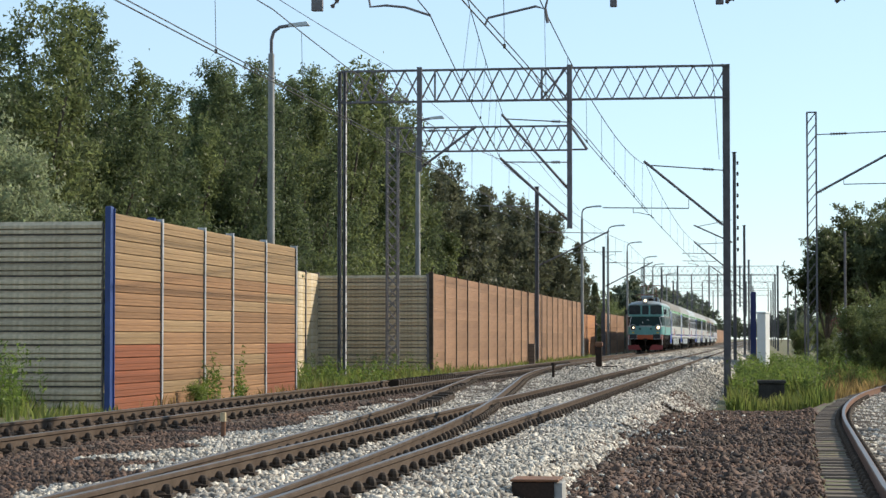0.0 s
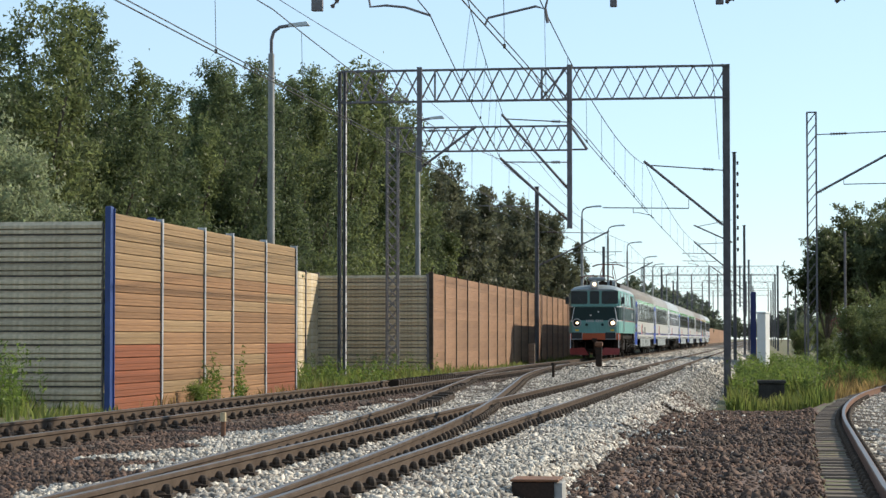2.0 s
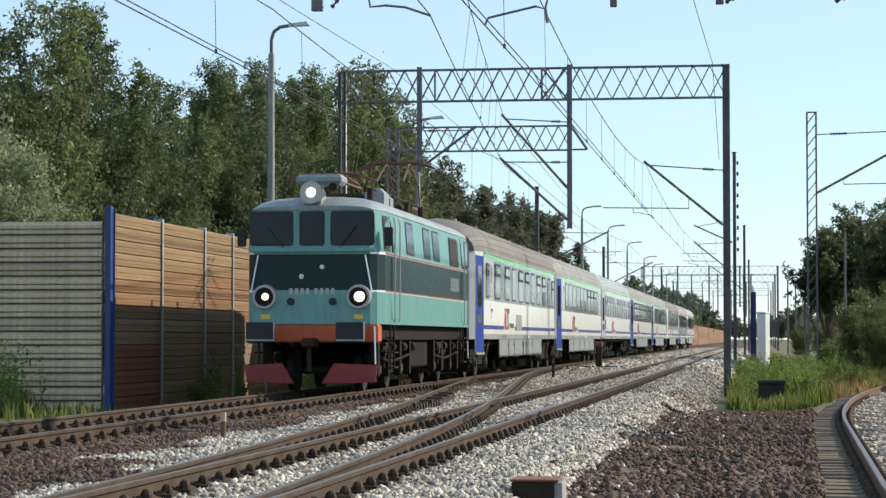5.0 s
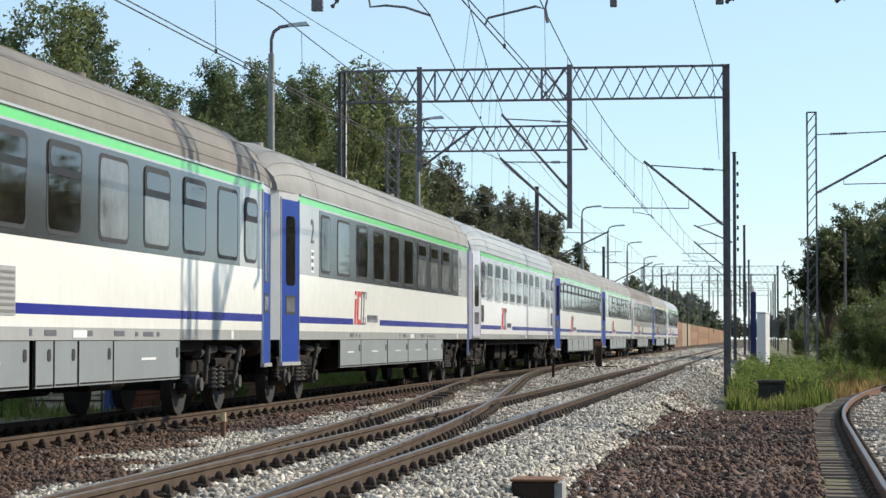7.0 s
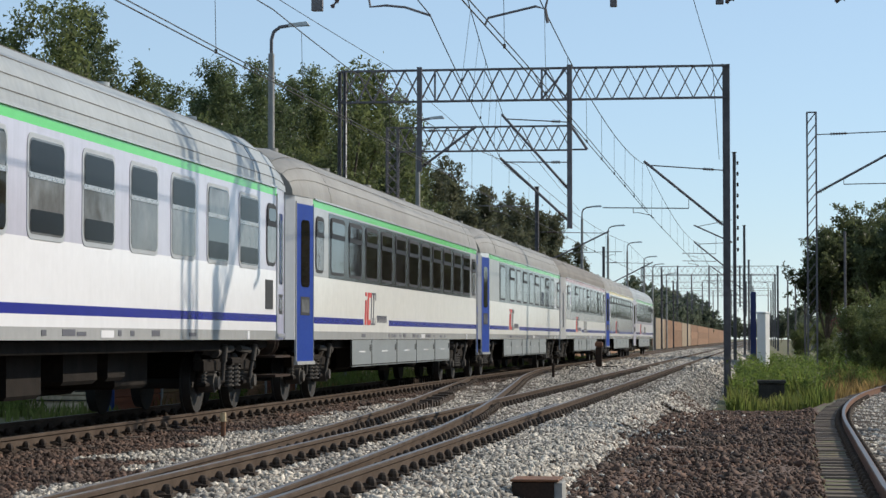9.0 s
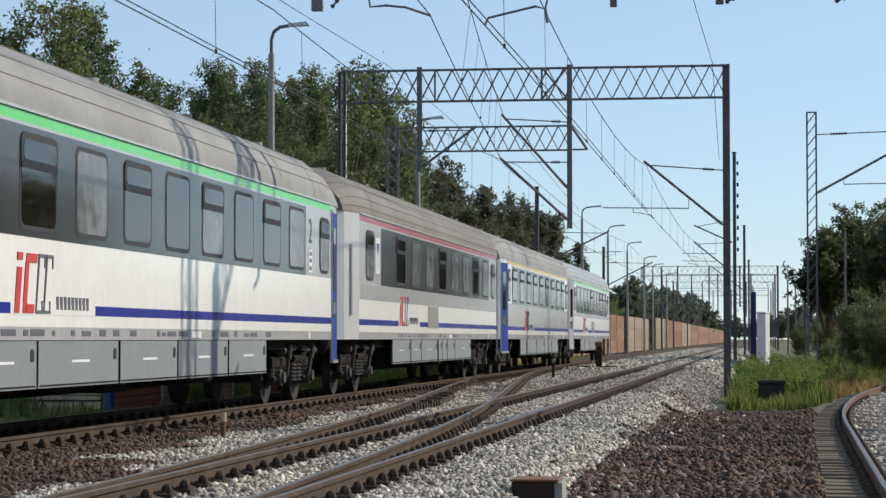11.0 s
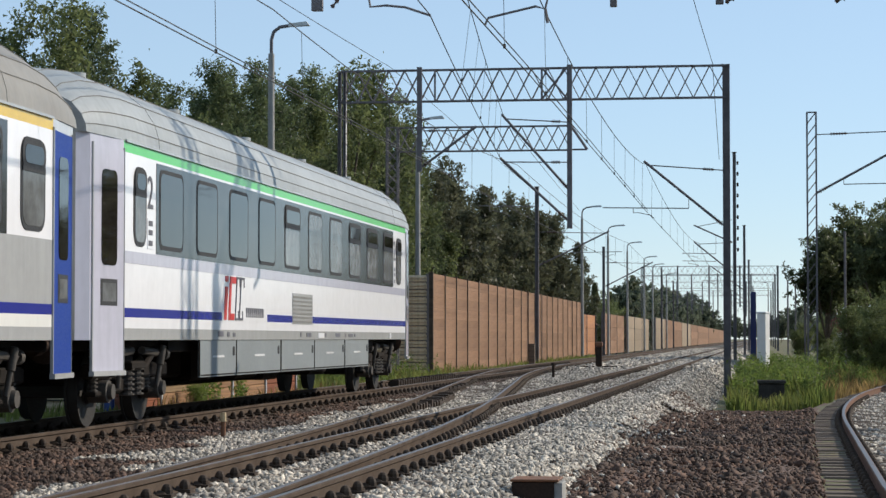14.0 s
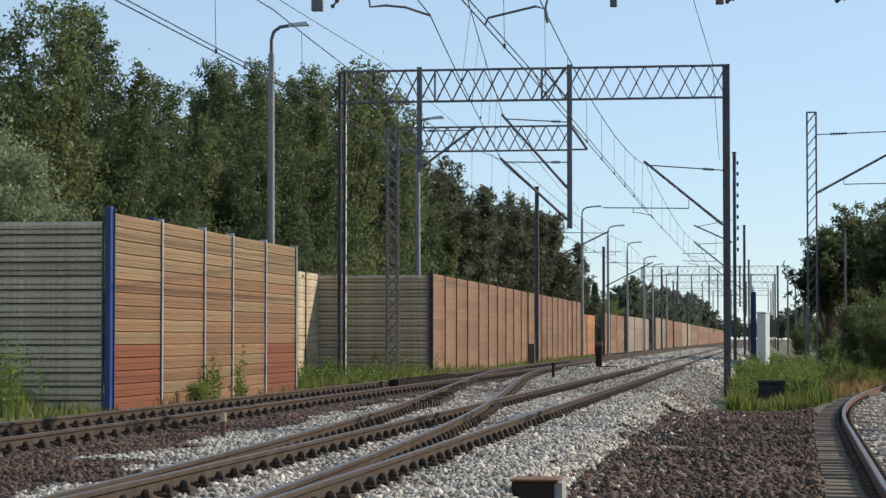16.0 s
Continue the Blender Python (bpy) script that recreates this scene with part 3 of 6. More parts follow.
def barrier_run(name, label, x, posts, z0, z1, kind, material, rows=15, special=None, post_mat=M_POSTL, across=False, group="noise barrier", ends=0, begin=0):
    """posts: distances along the run. across: the run stands square to the track."""
    root = thing(name, label, "noise barrier", group, kind="structure")
    h = (z1 - z0) / rows
    for k, (a, b) in enumerate(zip(posts[:-1], posts[1:])):
        back = MB().box(-0.04, 0, 0, -0.004, b - a - 0.02, z1 - z0 - 0.03)
        base = pose(x, a + 0.01, z0) if not across else pose(b - 0.01, x, z0, 0, 0, 90)
        if across:
            base = pose(a + 0.01, x, z0) @ pose(0, 0, 0, 0, 0, -90)
        # darker backing seen through the rib slots stands in for groove shade
        part("backing", back, M_MAST if kind == "rib" else M_SLEEPER, root).matrix_basis = base
        for r in range(rows):
            mm = material
            if special:
                mm = special(k, r) or material
            jit = random.uniform(-0.006, 0.006)
            board(root, kind, base @ pose(jit, 0.02, r * h), b - a - 0.06, h, mm, "rib_panel" if kind == "rib" else "board")
    for p in posts[begin:len(posts) - ends]:
        mb = MB()
        if across:
            mb.box(p - 0.06, x - 0.10, z0 - 0.3, p + 0.06, x - 0.085, z1 + 0.05).box(p - 0.01, x - 0.085, z0 - 0.3, p + 0.01, x + 0.1, z1 + 0.05)
        else:
            mb.box(x + 0.085, p - 0.06, z0 - 0.3, x + 0.1, p + 0.06, z1 + 0.06).box(x - 0.1, p - 0.01, z0 - 0.3, x + 0.085, p + 0.01, z1 + 0.06).box(x - 0.1, p - 0.06, z0 - 0.3, x - 0.085, p + 0.06, z1 + 0.06)
        part("post", mb, post_mat, root, "steel post")
    return root


def barriers():
    barrier_run("noise_barrier_near", "brown timber noise barrier with grey steel posts", -4.5, [47.5, 51.5, 55.6, 58.65, 62.7, 66.9], -0.42, 3.86, "wood", M_BOARD, 15,
                lambda k, r: M_BOARDR if k in (0, 4) and r < 5 else (M_BOARDT if r >= 11 or (r * 7 + k * 3) % 5 == 0 else None), begin=1)
    barrier_run("noise_barrier_return_near", "ribbed olive-grey noise barrier panel square to the track", 47.3, [-12.6, -8.6, -4.58], -0.5, 3.66, "rib", M_GREYSHEET, 14, across=True, ends=1)
    mb = MB().box(-4.54, 47.24, -0.6, -4.42, 47.48, 3.98, b=0.012).box(-4.42, 47.46, -0.6, -4.385, 47.49, 3.94, b=0.004)
    tagged(link("corner_post", mb, M_POSTB), "blue painted steel corner post of the noise barrier", "post")
    mb = MB().box(-4.74, 51.3, 3.55, -4.56, 51.45, 3.95, b=0.01)
    tagged(link("post_cap", mb, M_POSTB), "blue steel bracket on top of the barrier", "bracket")
    barrier_run("noise_barrier_recess", "pale yellow timber noise barrier set back from the track", -9.4, [82.0, 85.5, 89.0, 92.6, 95.4], -0.5, 3.9, "wood", M_BOARDY, 15, post_mat=M_MAST)
    barrier_run("noise_barrier_return_far", "ribbed olive-grey noise barrier panel behind the masts", 95.4, [-9.4, -4.62], -0.5, 3.83, "rib", M_GREYSHEET, 14, across=True, post_mat=M_MAST)
    far = [95.5, 99.35, 103.1, 107.1, 111.4, 115.4, 119.4, 123.4, 127.4, 131.4, 135.4, 139.4, 143.4, 147.4, 151.4, 155.4, 159.4, 163.4, 167.4, 171.4, 175.4]
    barrier_run("noise_barrier_middle", "weathered brown timber noise barrier", -4.5, far, -0.42, 3.9, "flat", M_BOARDW, 9, None, post_mat=M_SLEEPER)
    barrier_run("noise_barrier_orange", "orange timber noise barrier panels", -5.6, [184, 196, 206], -0.3, 3.2, "wood", M_BOARDO, 3, post_mat=M_MAST)
    barrier_run("noise_barrier_distant", "brown timber noise barrier far along the line", -4.9, [206, 216, 226, 238], -0.3, 3.45, "wood", M_BOARDW, 3, post_mat=M_MAST)
    barrier_run("noise_barrier_pale", "pale noise barrier far along the line", -4.6, [238, 252, 268, 284], -0.3, 3.5, "wood", M_BOARDP, 3, post_mat=M_MAST)
    barrier_run("noise_barrier_last", "brown timber noise barrier towards the horizon", -4.5, [300, 330, 360, 400, 450, 500, 600, 750, 1000], -0.3, 3.9, "wood", M_BOARDW, 3,
                lambda k, r: M_BOARDP if k in (0, 3) else None, post_mat=M_MAST)


# ---- overhead line ----
def lattice(mb, p0, p1, up, d, w, cells, r=0.035, web=0.018, faces=2):
    """Flat or box truss between p0 and p1; up: direction of its depth d; w: its width (0: one plane)."""
    p0, p1, up = Vector(p0), Vector(p1), Vector(up).normalized()
    along = (p1 - p0)
    side = along.normalized().cross(up)
    sides = [side * (w / 2), side * (-w / 2)] if w else [Vector()]
    for s in sides:
        mb.tube(p0 + s, p1 + s, r, 4)
        mb.tube(p0 + s - up * d, p1 + s - up * d, r, 4)
        for k in range(cells):
            a, b = p0 + along * (k / cells) + s, p0 + along * ((k + 1) / cells) + s
            mb.tube(a, b - up * d, web, 4)
            if faces == 2:
                mb.tube(a - up * d, b, web, 4)
    if w:
        for k in range(0, cells + 1, 2):
            a = p0 + along * (k / cells)
            mb.tube(a + sides[0], a + sides[1], web, 4)
            mb.tube(a + sides[0] - up * d, a + sides[1] - up * d, web, 4)


def insulator(mb, p0, p1, n=6, r=0.07):
    rows = [(0, r * 0.4)]
    for k in range(n):
        rows += [((k + 0.1) / n, r * 0.4), ((k + 0.15) / n, r), ((k + 0.6) / n, r * 0.6), ((k + 0.65) / n, r * 0.4)]
    mb.ribbed(p0, p1, rows + [(1, r * 0.4)], 8)


def hmast(parent, x, y, z0, z1, w=0.26, name="mast"):
    """Rolled steel mast of two flanges and a web."""
    mb = MB()
    h, t = w / 2, 0.025
    sec = [(-h, -0.13), (-h + t, -0.13), (-h + t, -0.012), (h - t, -0.012), (h - t, -0.13), (h, -0.13), (h, 0.13), (h - t, 0.13), (h - t, 0.012), (-h + t, 0.012), (-h + t, 0.13), (-h, 0.13)]
    mb.hull([(x + a, y + b, z0) for a, b in sec], [(x + a, y + b, z1) for a, b in sec])
    return part(name, mb, M_MAST, parent, "grey steel mast")


def bracket(name, label, base_x, y, zt, zb, tip_x, tip_z, arm_z=None, reach=0.9, foot=0.45):
    """Cantilever: a slanting tube from the low foot to the messenger, with a tie from the upper foot, insulators at the mast."""
    root = thing(name, label, "cantilever", "overhead line cantilevers")
    a, b, tip = Vector((base_x, y, zb)), Vector((base_x, y, zt)), Vector((tip_x, y, tip_z))
    mb = MB()
    i0 = a.lerp(tip, 0.14)
    j0 = b.lerp(Vector((tip_x, y, tip_z - 0.05)), 0.12)
    j1 = b.lerp(Vector((tip_x, y, tip_z - 0.05)), 0.26)
    mb.tube(i0, tip + (tip - a).normalized() * 0.15, 0.048, 8)
    mb.tube(j1, Vector((tip_x, y, tip_z - 0.05)), 0.022, 6)
    mb.tube(a, a.lerp(tip, 0.03), 0.05, 6).tube(b, j0, 0.02, 6)
    part("tube", mb, M_MAST, root, "steel bracket tubes")
    for q0, q1, rr in ((a.lerp(tip, 0.03), i0, 0.085), (j0, j1, 0.07)):
        mb = MB()
        insulator(mb, q0, q1, 6, rr)
        part("insulator", mb, M_INSUL, root, "brown ribbed insulator")
    if arm_z is not None:
        mb = MB()
        s = 1 if tip_x > base_x else -1
        m0 = a.lerp(tip, foot)
        mb.path([(m0.x, y, arm_z + 0.35), (tip_x + s * reach, y, arm_z + 0.4)], 0.02, 6)
        mb.path([(tip_x + s * 0.5, y, arm_z + 0.4), (tip_x + s * 0.5, y, arm_z + 0.2), (tip_x + s * 0.35, y, arm_z + 0.22), (tip_x - s * 0.1, y, arm_z + 0.12), (tip_x - s * 0.25, y, arm_z)], 0.013, 6)
        mb.tube(m0, (m0.x, y, arm_z + 0.35), 0.012, 5)
        part("steady_arm", mb, M_MAST, root, "thin registration arm")
    return root


def wire_run(name, label, pts, r=0.010, sag=0.0, seg=10):
    line = [Vector(pts[0])]
    for a, b in zip(pts[:-1], pts[1:]):
        a, b = Vector(a), Vector(b)
        for k in range(1, seg + 1):
            t = k / seg
            q = a.lerp(b, t)
            q.z -= sag * 4 * t * (1 - t)
            line.append(q)
    mb = MB().path(line, r, 5)
    return tagged(link(name, mb, M_WIRE), label, "wire", "overhead wires")


def catenary(x, spans, zc, zm, sag, stag=0.06, near=None):
    pc = [(x + (stag if k % 2 else -stag), y, zc) for k, y in enumerate(spans)]
    pm = [(x + 0.5 * (stag if k % 2 else -stag), y, near if near and y == 40 else zm) for k, y in enumerate(spans)]
    wire_run("contact_wire", "dark contact wire over the track", pc, 0.011, 0.0, 2)
    wire_run("messenger_wire", "sagging messenger wire over the track", pm, 0.011, sag, 12)
    for (a, b), (c, d) in zip(zip(pc[:-1], pc[1:]), zip(pm[:-1], pm[1:])):
        mb = MB()
        n = 9
        for k in range(1, n):
            t = (k - 0.5) / (n - 1)
            q0, q1 = Vector(a).lerp(Vector(b), t), Vector(c).lerp(Vector(d), t)
            q1.z -= sag * 4 * t * (1 - t)
            mb.tube(q0, q1, 0.006, 4).box(q0.x - 0.02, q0.y - 0.02, q0.z - 0.02, q0.x + 0.02, q0.y + 0.02, q0.z + 0.05)
        tagged(link("droppers", mb, M_WIRE), "thin droppers between the overhead wires", "wire", "overhead droppers", "stuff")


def portal(y, xl, xr, zt, zb, drops, z0l, z0r, left=True, right=True, cells=26, xpanel=None):
    root = thing("catenary_portal", "grey lattice steel portal carrying the overhead line", "gantry", "overhead line portals")
    beam = MB()
    lattice(beam, (xl, y, zt), (xr, y, zt), (0, 0, 1), zt - zb, 0.16, cells, 0.045, 0.021)
    if xpanel:
        a, b = xpanel
        beam.tube((a, y - 0.27, zt), (a, y - 0.27, zb), 0.05, 4).tube((a, y - 0.28, zt), (b, y - 0.28, zb), 0.045, 4).tube((a, y - 0.28, zb), (b, y - 0.28, zt), 0.045, 4)
        beam.tube((-2.35, y - 0.27, zt), (-2.35, y - 0.27, zb), 0.045, 4)
    part("beam", beam, M_MAST, root, "lattice beam of crossed steel bars")
    if right:
        hmast(root, xr, y, z0r, zt + 0.05, 0.26)
    if left:
        hmast(root, xl - 0.08, y, z0l, zt, 0.10)
        hmast(root, xl + 0.12, y, z0l, zt, 0.10)
        k = z0l
        rr = random.Random(9)
        while k < zt - 1:
            step = rr.uniform(0.25, 0.9)
            part("batten_plate", MB().box(xl + 0.17, y - 0.12, k, xl + 0.176, y + 0.06, k + step * rr.uniform(0.4, 0.9)), M_MASTL, root, "pale batten plate")
            k += step
    for x, za, w in drops:
        mb = MB().box(x - w, y - 0.40, za, x + w, y - 0.28, zt + 0.08, b=0.01)
        part("drop_post", mb, M_MAST, root, "hanging steel post")
    return root


def lattice_mast(name, label, x, y, z0, z1, w, cells, group="lattice masts"):
    root = thing(name, label, "mast", group)
    mb = MB()
    lattice(mb, (x - w / 2, y, z0), (x - w / 2, y, z1), (-1, 0, 0), w, w * 0.8, cells, 0.045, 0.02, 2 if w > 0.4 else 1)
    mb.tube((x - w / 2, y, z1), (x + w / 2, y, z1), 0.04, 4)
    part("column", mb, M_MAST, root, "column of four angles with diagonal lacing")
    mb = MB().box(x - w, y - w * 0.7, z0 - 0.1, x + w, y + w * 0.7, z0 + 0.12, b=0.02)
    part("footing", mb, M_CONC, root, "concrete footing")
    return root


def street_lamp(x, y, z0, z1, reach, r=0.11, double=False):
    root = thing("street_lamp", "tall grey pole lamp with a single flat head", "lamp post", "lamp posts along the line")
    mb = MB()
    mb.tube((x, y, z0), (x, y, z0 + (z1 - z0) * 0.6), r, 10, r * 0.8).tube((x, y, z0 + (z1 - z0) * 0.6), (x, y, z1 - 0.9), r * 0.8, 10, r * 0.7)
    part("pole", mb, M_CONC, root, "tapered concrete pole", True)
    mb = MB()
    pts = [(x, y, z1 - 0.95), (x, y, z1 - 0.45), (x + reach * 0.06, y, z1 - 0.2), (x + reach * 0.22, y, z1 - 0.05), (x + reach * 0.5, y, z1)]
    mb.path(pts, r * 0.4, 8)
    part("arm", mb, M_MAST, root, "bent steel arm", True)
    mb = MB()
    a = x + reach * 0.45
    mb.hull([(a, y - 0.06, z1 - 0.05), (x + reach, y - 0.12, z1 - 0.02), (x + reach, y + 0.12, z1 - 0.02), (a, y + 0.06, z1 - 0.05)],
            [(a, y - 0.05, z1 + 0.06), (x + reach * 0.92, y - 0.08, z1 + 0.11), (x + reach * 0.92, y + 0.08, z1 + 0.11), (a, y + 0.05, z1 + 0.06)])
    part("lamp_head", mb, M_LAMP, root, "pale grey lamp head")
    return root


def overhead():
    portal(82, -5.85, 8.18, 10.95, 9.80, [(-2.91, 7.2, 0.09), (2.57, 5.1, 0.09)], -0.5, -1.05, cells=24, xpanel=(1.56, 2.48))
    bracket("cantilever", "upper slanting overhead cantilever on the hanging post", 2.5, 81.7, 8.95, 6.55, 0.2, 9.15)
    bracket("cantilever", "lower slanting overhead cantilever over the running track", 2.5, 81.7, 7.5, 5.4, 0.15, 7.58, 5.55)
    bracket("cantilever", "slanting overhead cantilever on the hanging post", -2.8, 81.7, 8.7, 7.4, -0.95, 8.75)
    bracket("cantilever", "overhead cantilever of the second track on the portal mast", 8.05, 81.8, 7.16, 5.2, 5.35, 7.42, 5.45, 1.6)
    # second support: lattice mast with an arm over the running track
    root = lattice_mast("lattice_mast", "dark lattice mast with a long lattice arm", -5.75, 93, -0.5, 9.9, 0.45, 22)
    mb = MB()
    lattice(mb, (-5.5, 93, 9.88), (1.67, 93, 9.88), (0, 0, 1), 1.0, 0.16, 14, 0.042, 0.02)
    mb.tube((1.67, 92.8, 9.9), (2.36, 92.8, 8.88), 0.06, 6).tube((1.67, 92.8, 8.88), (2.36, 92.8, 8.88), 0.05, 4)
    part("lattice_arm", mb, M_MAST, root, "horizontal lattice arm")
    # portal above and before the view, whose legs shade the passing coaches
    portal(40.5, -6.4, 13.9, 10.6, 9.6, [(1.48, 7.05, 0.10), (6.83, 7.02, 0.06), (8.7, 7.03, 0.07)], -0.5, -0.5, cells=36)
    lattice_mast("lattice_mast", "tall lattice mast carrying the near portal", 14.3, 39.2, -0.6, 13.2, 0.6, 18)
    mb = MB()
    insulator(mb, (1.75, 40.1, 7.1), (2.05, 40.1, 7.45), 4, 0.05)
    tagged(link("line_insulator", mb, M_INSUL), "dark ribbed insulator hanging from the portal", "insulator", "portal insulators")
    mb = MB()
    insulator(mb, (8.8, 40.1, 7.05), (9.2, 40.1, 7.25), 4, 0.05)
    tagged(link("line_insulator", mb, M_INSUL), "dark ribbed insulator hanging from the portal", "insulator", "portal insulators")
    mb = MB()
    insulator(mb, (10.7, 40.1, 7.03), (11.2, 40.1, 7.2), 4, 0.05)
    tagged(link("line_insulator", mb, M_INSUL), "dark ribbed insulator hanging from the portal", "insulator", "portal insulators")
    mb = MB()
    mb.path([(2.4, 40.1, 7.5), (2.46, 40.1, 7.1), (2.75, 40.1, 7.12), (3.1, 40.1, 7.08), (3.56, 40.1, 6.92)], 0.022, 6)
    tagged(link("steady_arm", mb, M_MAST), "bent steel registration arm on the portal", "registration arm", "portal arms")
    mb = MB()
    mb.path([(5.7, 40.1, 7.35), (5.62, 40.1, 7.0), (5.45, 40.1, 7.05), (5.0, 40.1, 6.95), (4.6, 40.1, 6.86), (4.53, 40.1, 6.72)], 0.022, 6)
    mb.path([(5.62, 40.1, 7.0), (5.66, 40.1, 6.75)], 0.03, 6)
    tagged(link("steady_arm", mb, M_MAST), "bent steel registration arm on the portal", "registration arm", "portal arms")
    # the wires
    spans = [-30, 40, 82, 150, 215, 280, 345, 410]
    catenary(0.66, spans, 5.75, 7.45, 0.4, near=7.08)
    catenary(5.34, spans, 5.75, 7.38, 0.6, near=7.5)
    wire_run("contact_wire", "wire crossing from one track to the other", [(5.0, 10, 6.6), (3.56, 40, 6.92), (0.15, 81.7, 7.5), (-1.5, 150, 7.6)], 0.011, 0.1)
    wire_run("messenger_wire", "raised wire crossing between the tracks", [(6.2, 10, 8.2), (2.95, 50, 8.69), (0.2, 81.7, 9.12), (-2.5, 150, 9.6)], 0.011, 0.1)
    wire_run("contact_wire", "second contact wire beside the first", [(0.86, -30, 5.76), (0.84, 40, 5.76), (0.66, 82, 5.75)], 0.010, 0.0, 2)
    wire_run("contact_wire", "second contact wire beside the first", [(5.28, -30, 5.76), (5.5, 40, 5.76), (5.36, 82, 5.75)], 0.010, 0.0, 2)
    wire_run("feeder_wire", "feeder wire carried on the portal mast tops", [(7.25, 40, 10.75), (7.7, 82, 11.05), (7.78, 90, 8.2)], 0.011, 0.1)
    wire_run("feeder_wire", "feeder wire ending on the portal beam", [(-1.2, 0, 8.4), (-2.6, 40, 9.45), (-4.06, 82, 11.1), (-6.0, 160, 11.2)], 0.011, 0.05)
    mb = MB()
    for k in range(6):
        y = 51.5 + 5.2 * k
        low = (3.56 - 0.0818 * (y - 40), y, 6.90 + 0.0139 * (y - 40))
        mb.tube(low, (2.95 - 0.0868 * (y - 50), y, 8.64 + 0.0136 * (y - 50)), 0.006, 4).box(low[0] - 0.02, y - 0.02, low[2] - 0.03, low[0] + 0.02, y + 0.02, low[2] + 0.04)
    tagged(link("droppers", mb, M_WIRE), "thin droppers between the crossing wires", "wire", "overhead droppers", "stuff")
    # far masts, each with a bracket towards the track
    for x, y, zt, s in ((-3.9, 135.4, 10.2, 1), (-3.7, 190.5, 8.8, 1), (-3.8, 304, 10.6, 1), (-3.8, 345, 9.8, 1), (-3.8, 410, 9.6, 1), (7.65, 152, 13.5, -1), (7.9, 204, 11.2, -1), (7.9, 274, 10.5, -1), (7.9, 330, 10.4, -1), (7.9, 400, 10.2, -1)):
        root = thing("overhead_mast", "dark steel mast carrying the overhead line", "mast", "overhead line masts")
        hmast(root, x, y, -0.8, zt, 0.22)
        part("footing", MB().box(x - 0.35, y - 0.35, -1.0, x + 0.35, y + 0.35, -0.3, 0, 0.03), M_CONC, root, "concrete footing")
        part("cap", MB().box(x - 0.17, y - 0.15, zt, x + 0.17, y + 0.15, zt + 0.03, 0, 0.005), M_MAST, root)
        bracket("cantilever", "distant overhead cantilever on a dark steel mast", x + 0.15 * s, y - 0.2, 7.5, 5.5, (0.3 if s > 0 else 5.1), 7.45, 5.9)
    for y, zt in ((300, 10.6), (360, 11.2), (425, 11.6), (520, 12.0)):
        portal(y, -6.2, 11.5, zt, zt - 1.2, [(-1.5, 5.6, 0.1), (2.6, 5.2, 0.1), (6.6, 5.2, 0.1)], -0.5, -0.5, cells=22)
    # masts on the siding side
    lattice_mast("lattice_mast", "tall slender lattice mast beside the siding", 11.42, 92, -0.85, 10.2, 0.36, 24)
    bracket("cantilever", "overhead cantilever above the siding track", 11.6, 92, 9.3, 6.95, 16.3, 9.5, 6.95, 0.6, 0.23)
    bracket("cantilever", "distant overhead cantilever on a dark steel mast", 7.5, 151.7, 9.0, 7.5, 5.1, 8.6, 6.4)
    for x, y, z0, z1, w in ((13.0, 191, -0.6, 6.5, 0.16), (14.0, 128, -0.6, 7.1, 0.14), (12.2, 150, -0.6, 5.0, 0.12), (12.0, 230, -0.6, 7.0, 0.16), (13.2, 260, -0.6, 7.5, 0.16)):
        root = thing("signal_post", "dark thin post beside the siding", "post", "siding posts")
        part("shaft", MB().tube((x, y, z0), (x, y, z1), w * 0.5, 8), M_MAST, root)
    for x, y, z0, z1, reach in ((-6.1, 71, -0.5, 11.15, 1.25), (-5.75, 100, -0.5, 10.95, 1.2), (-3.7, 167.4, -0.5, 10.85, 1.5), (-3.7, 196, -0.5, 10.85, 1.5), (-3.7, 224.4, -0.5, 10.6, 1.5), (-3.7, 257, -0.5, 10.35, 1.5), (-3.7, 277, -0.5, 10.15, 1.5), (-3.7, 318, -0.5, 10.2, 1.5), (10.6, 420, -0.5, 11.4, -1.6)):
        street_lamp(x, y, z0, z1, reach, 0.14 if y < 110 else 0.13)


# ---- plants ----
LEAF = np.array([(-0.5, -0.29, 0), (0.62, 0, 0.03), (-0.44, 0.31, 0.05)])


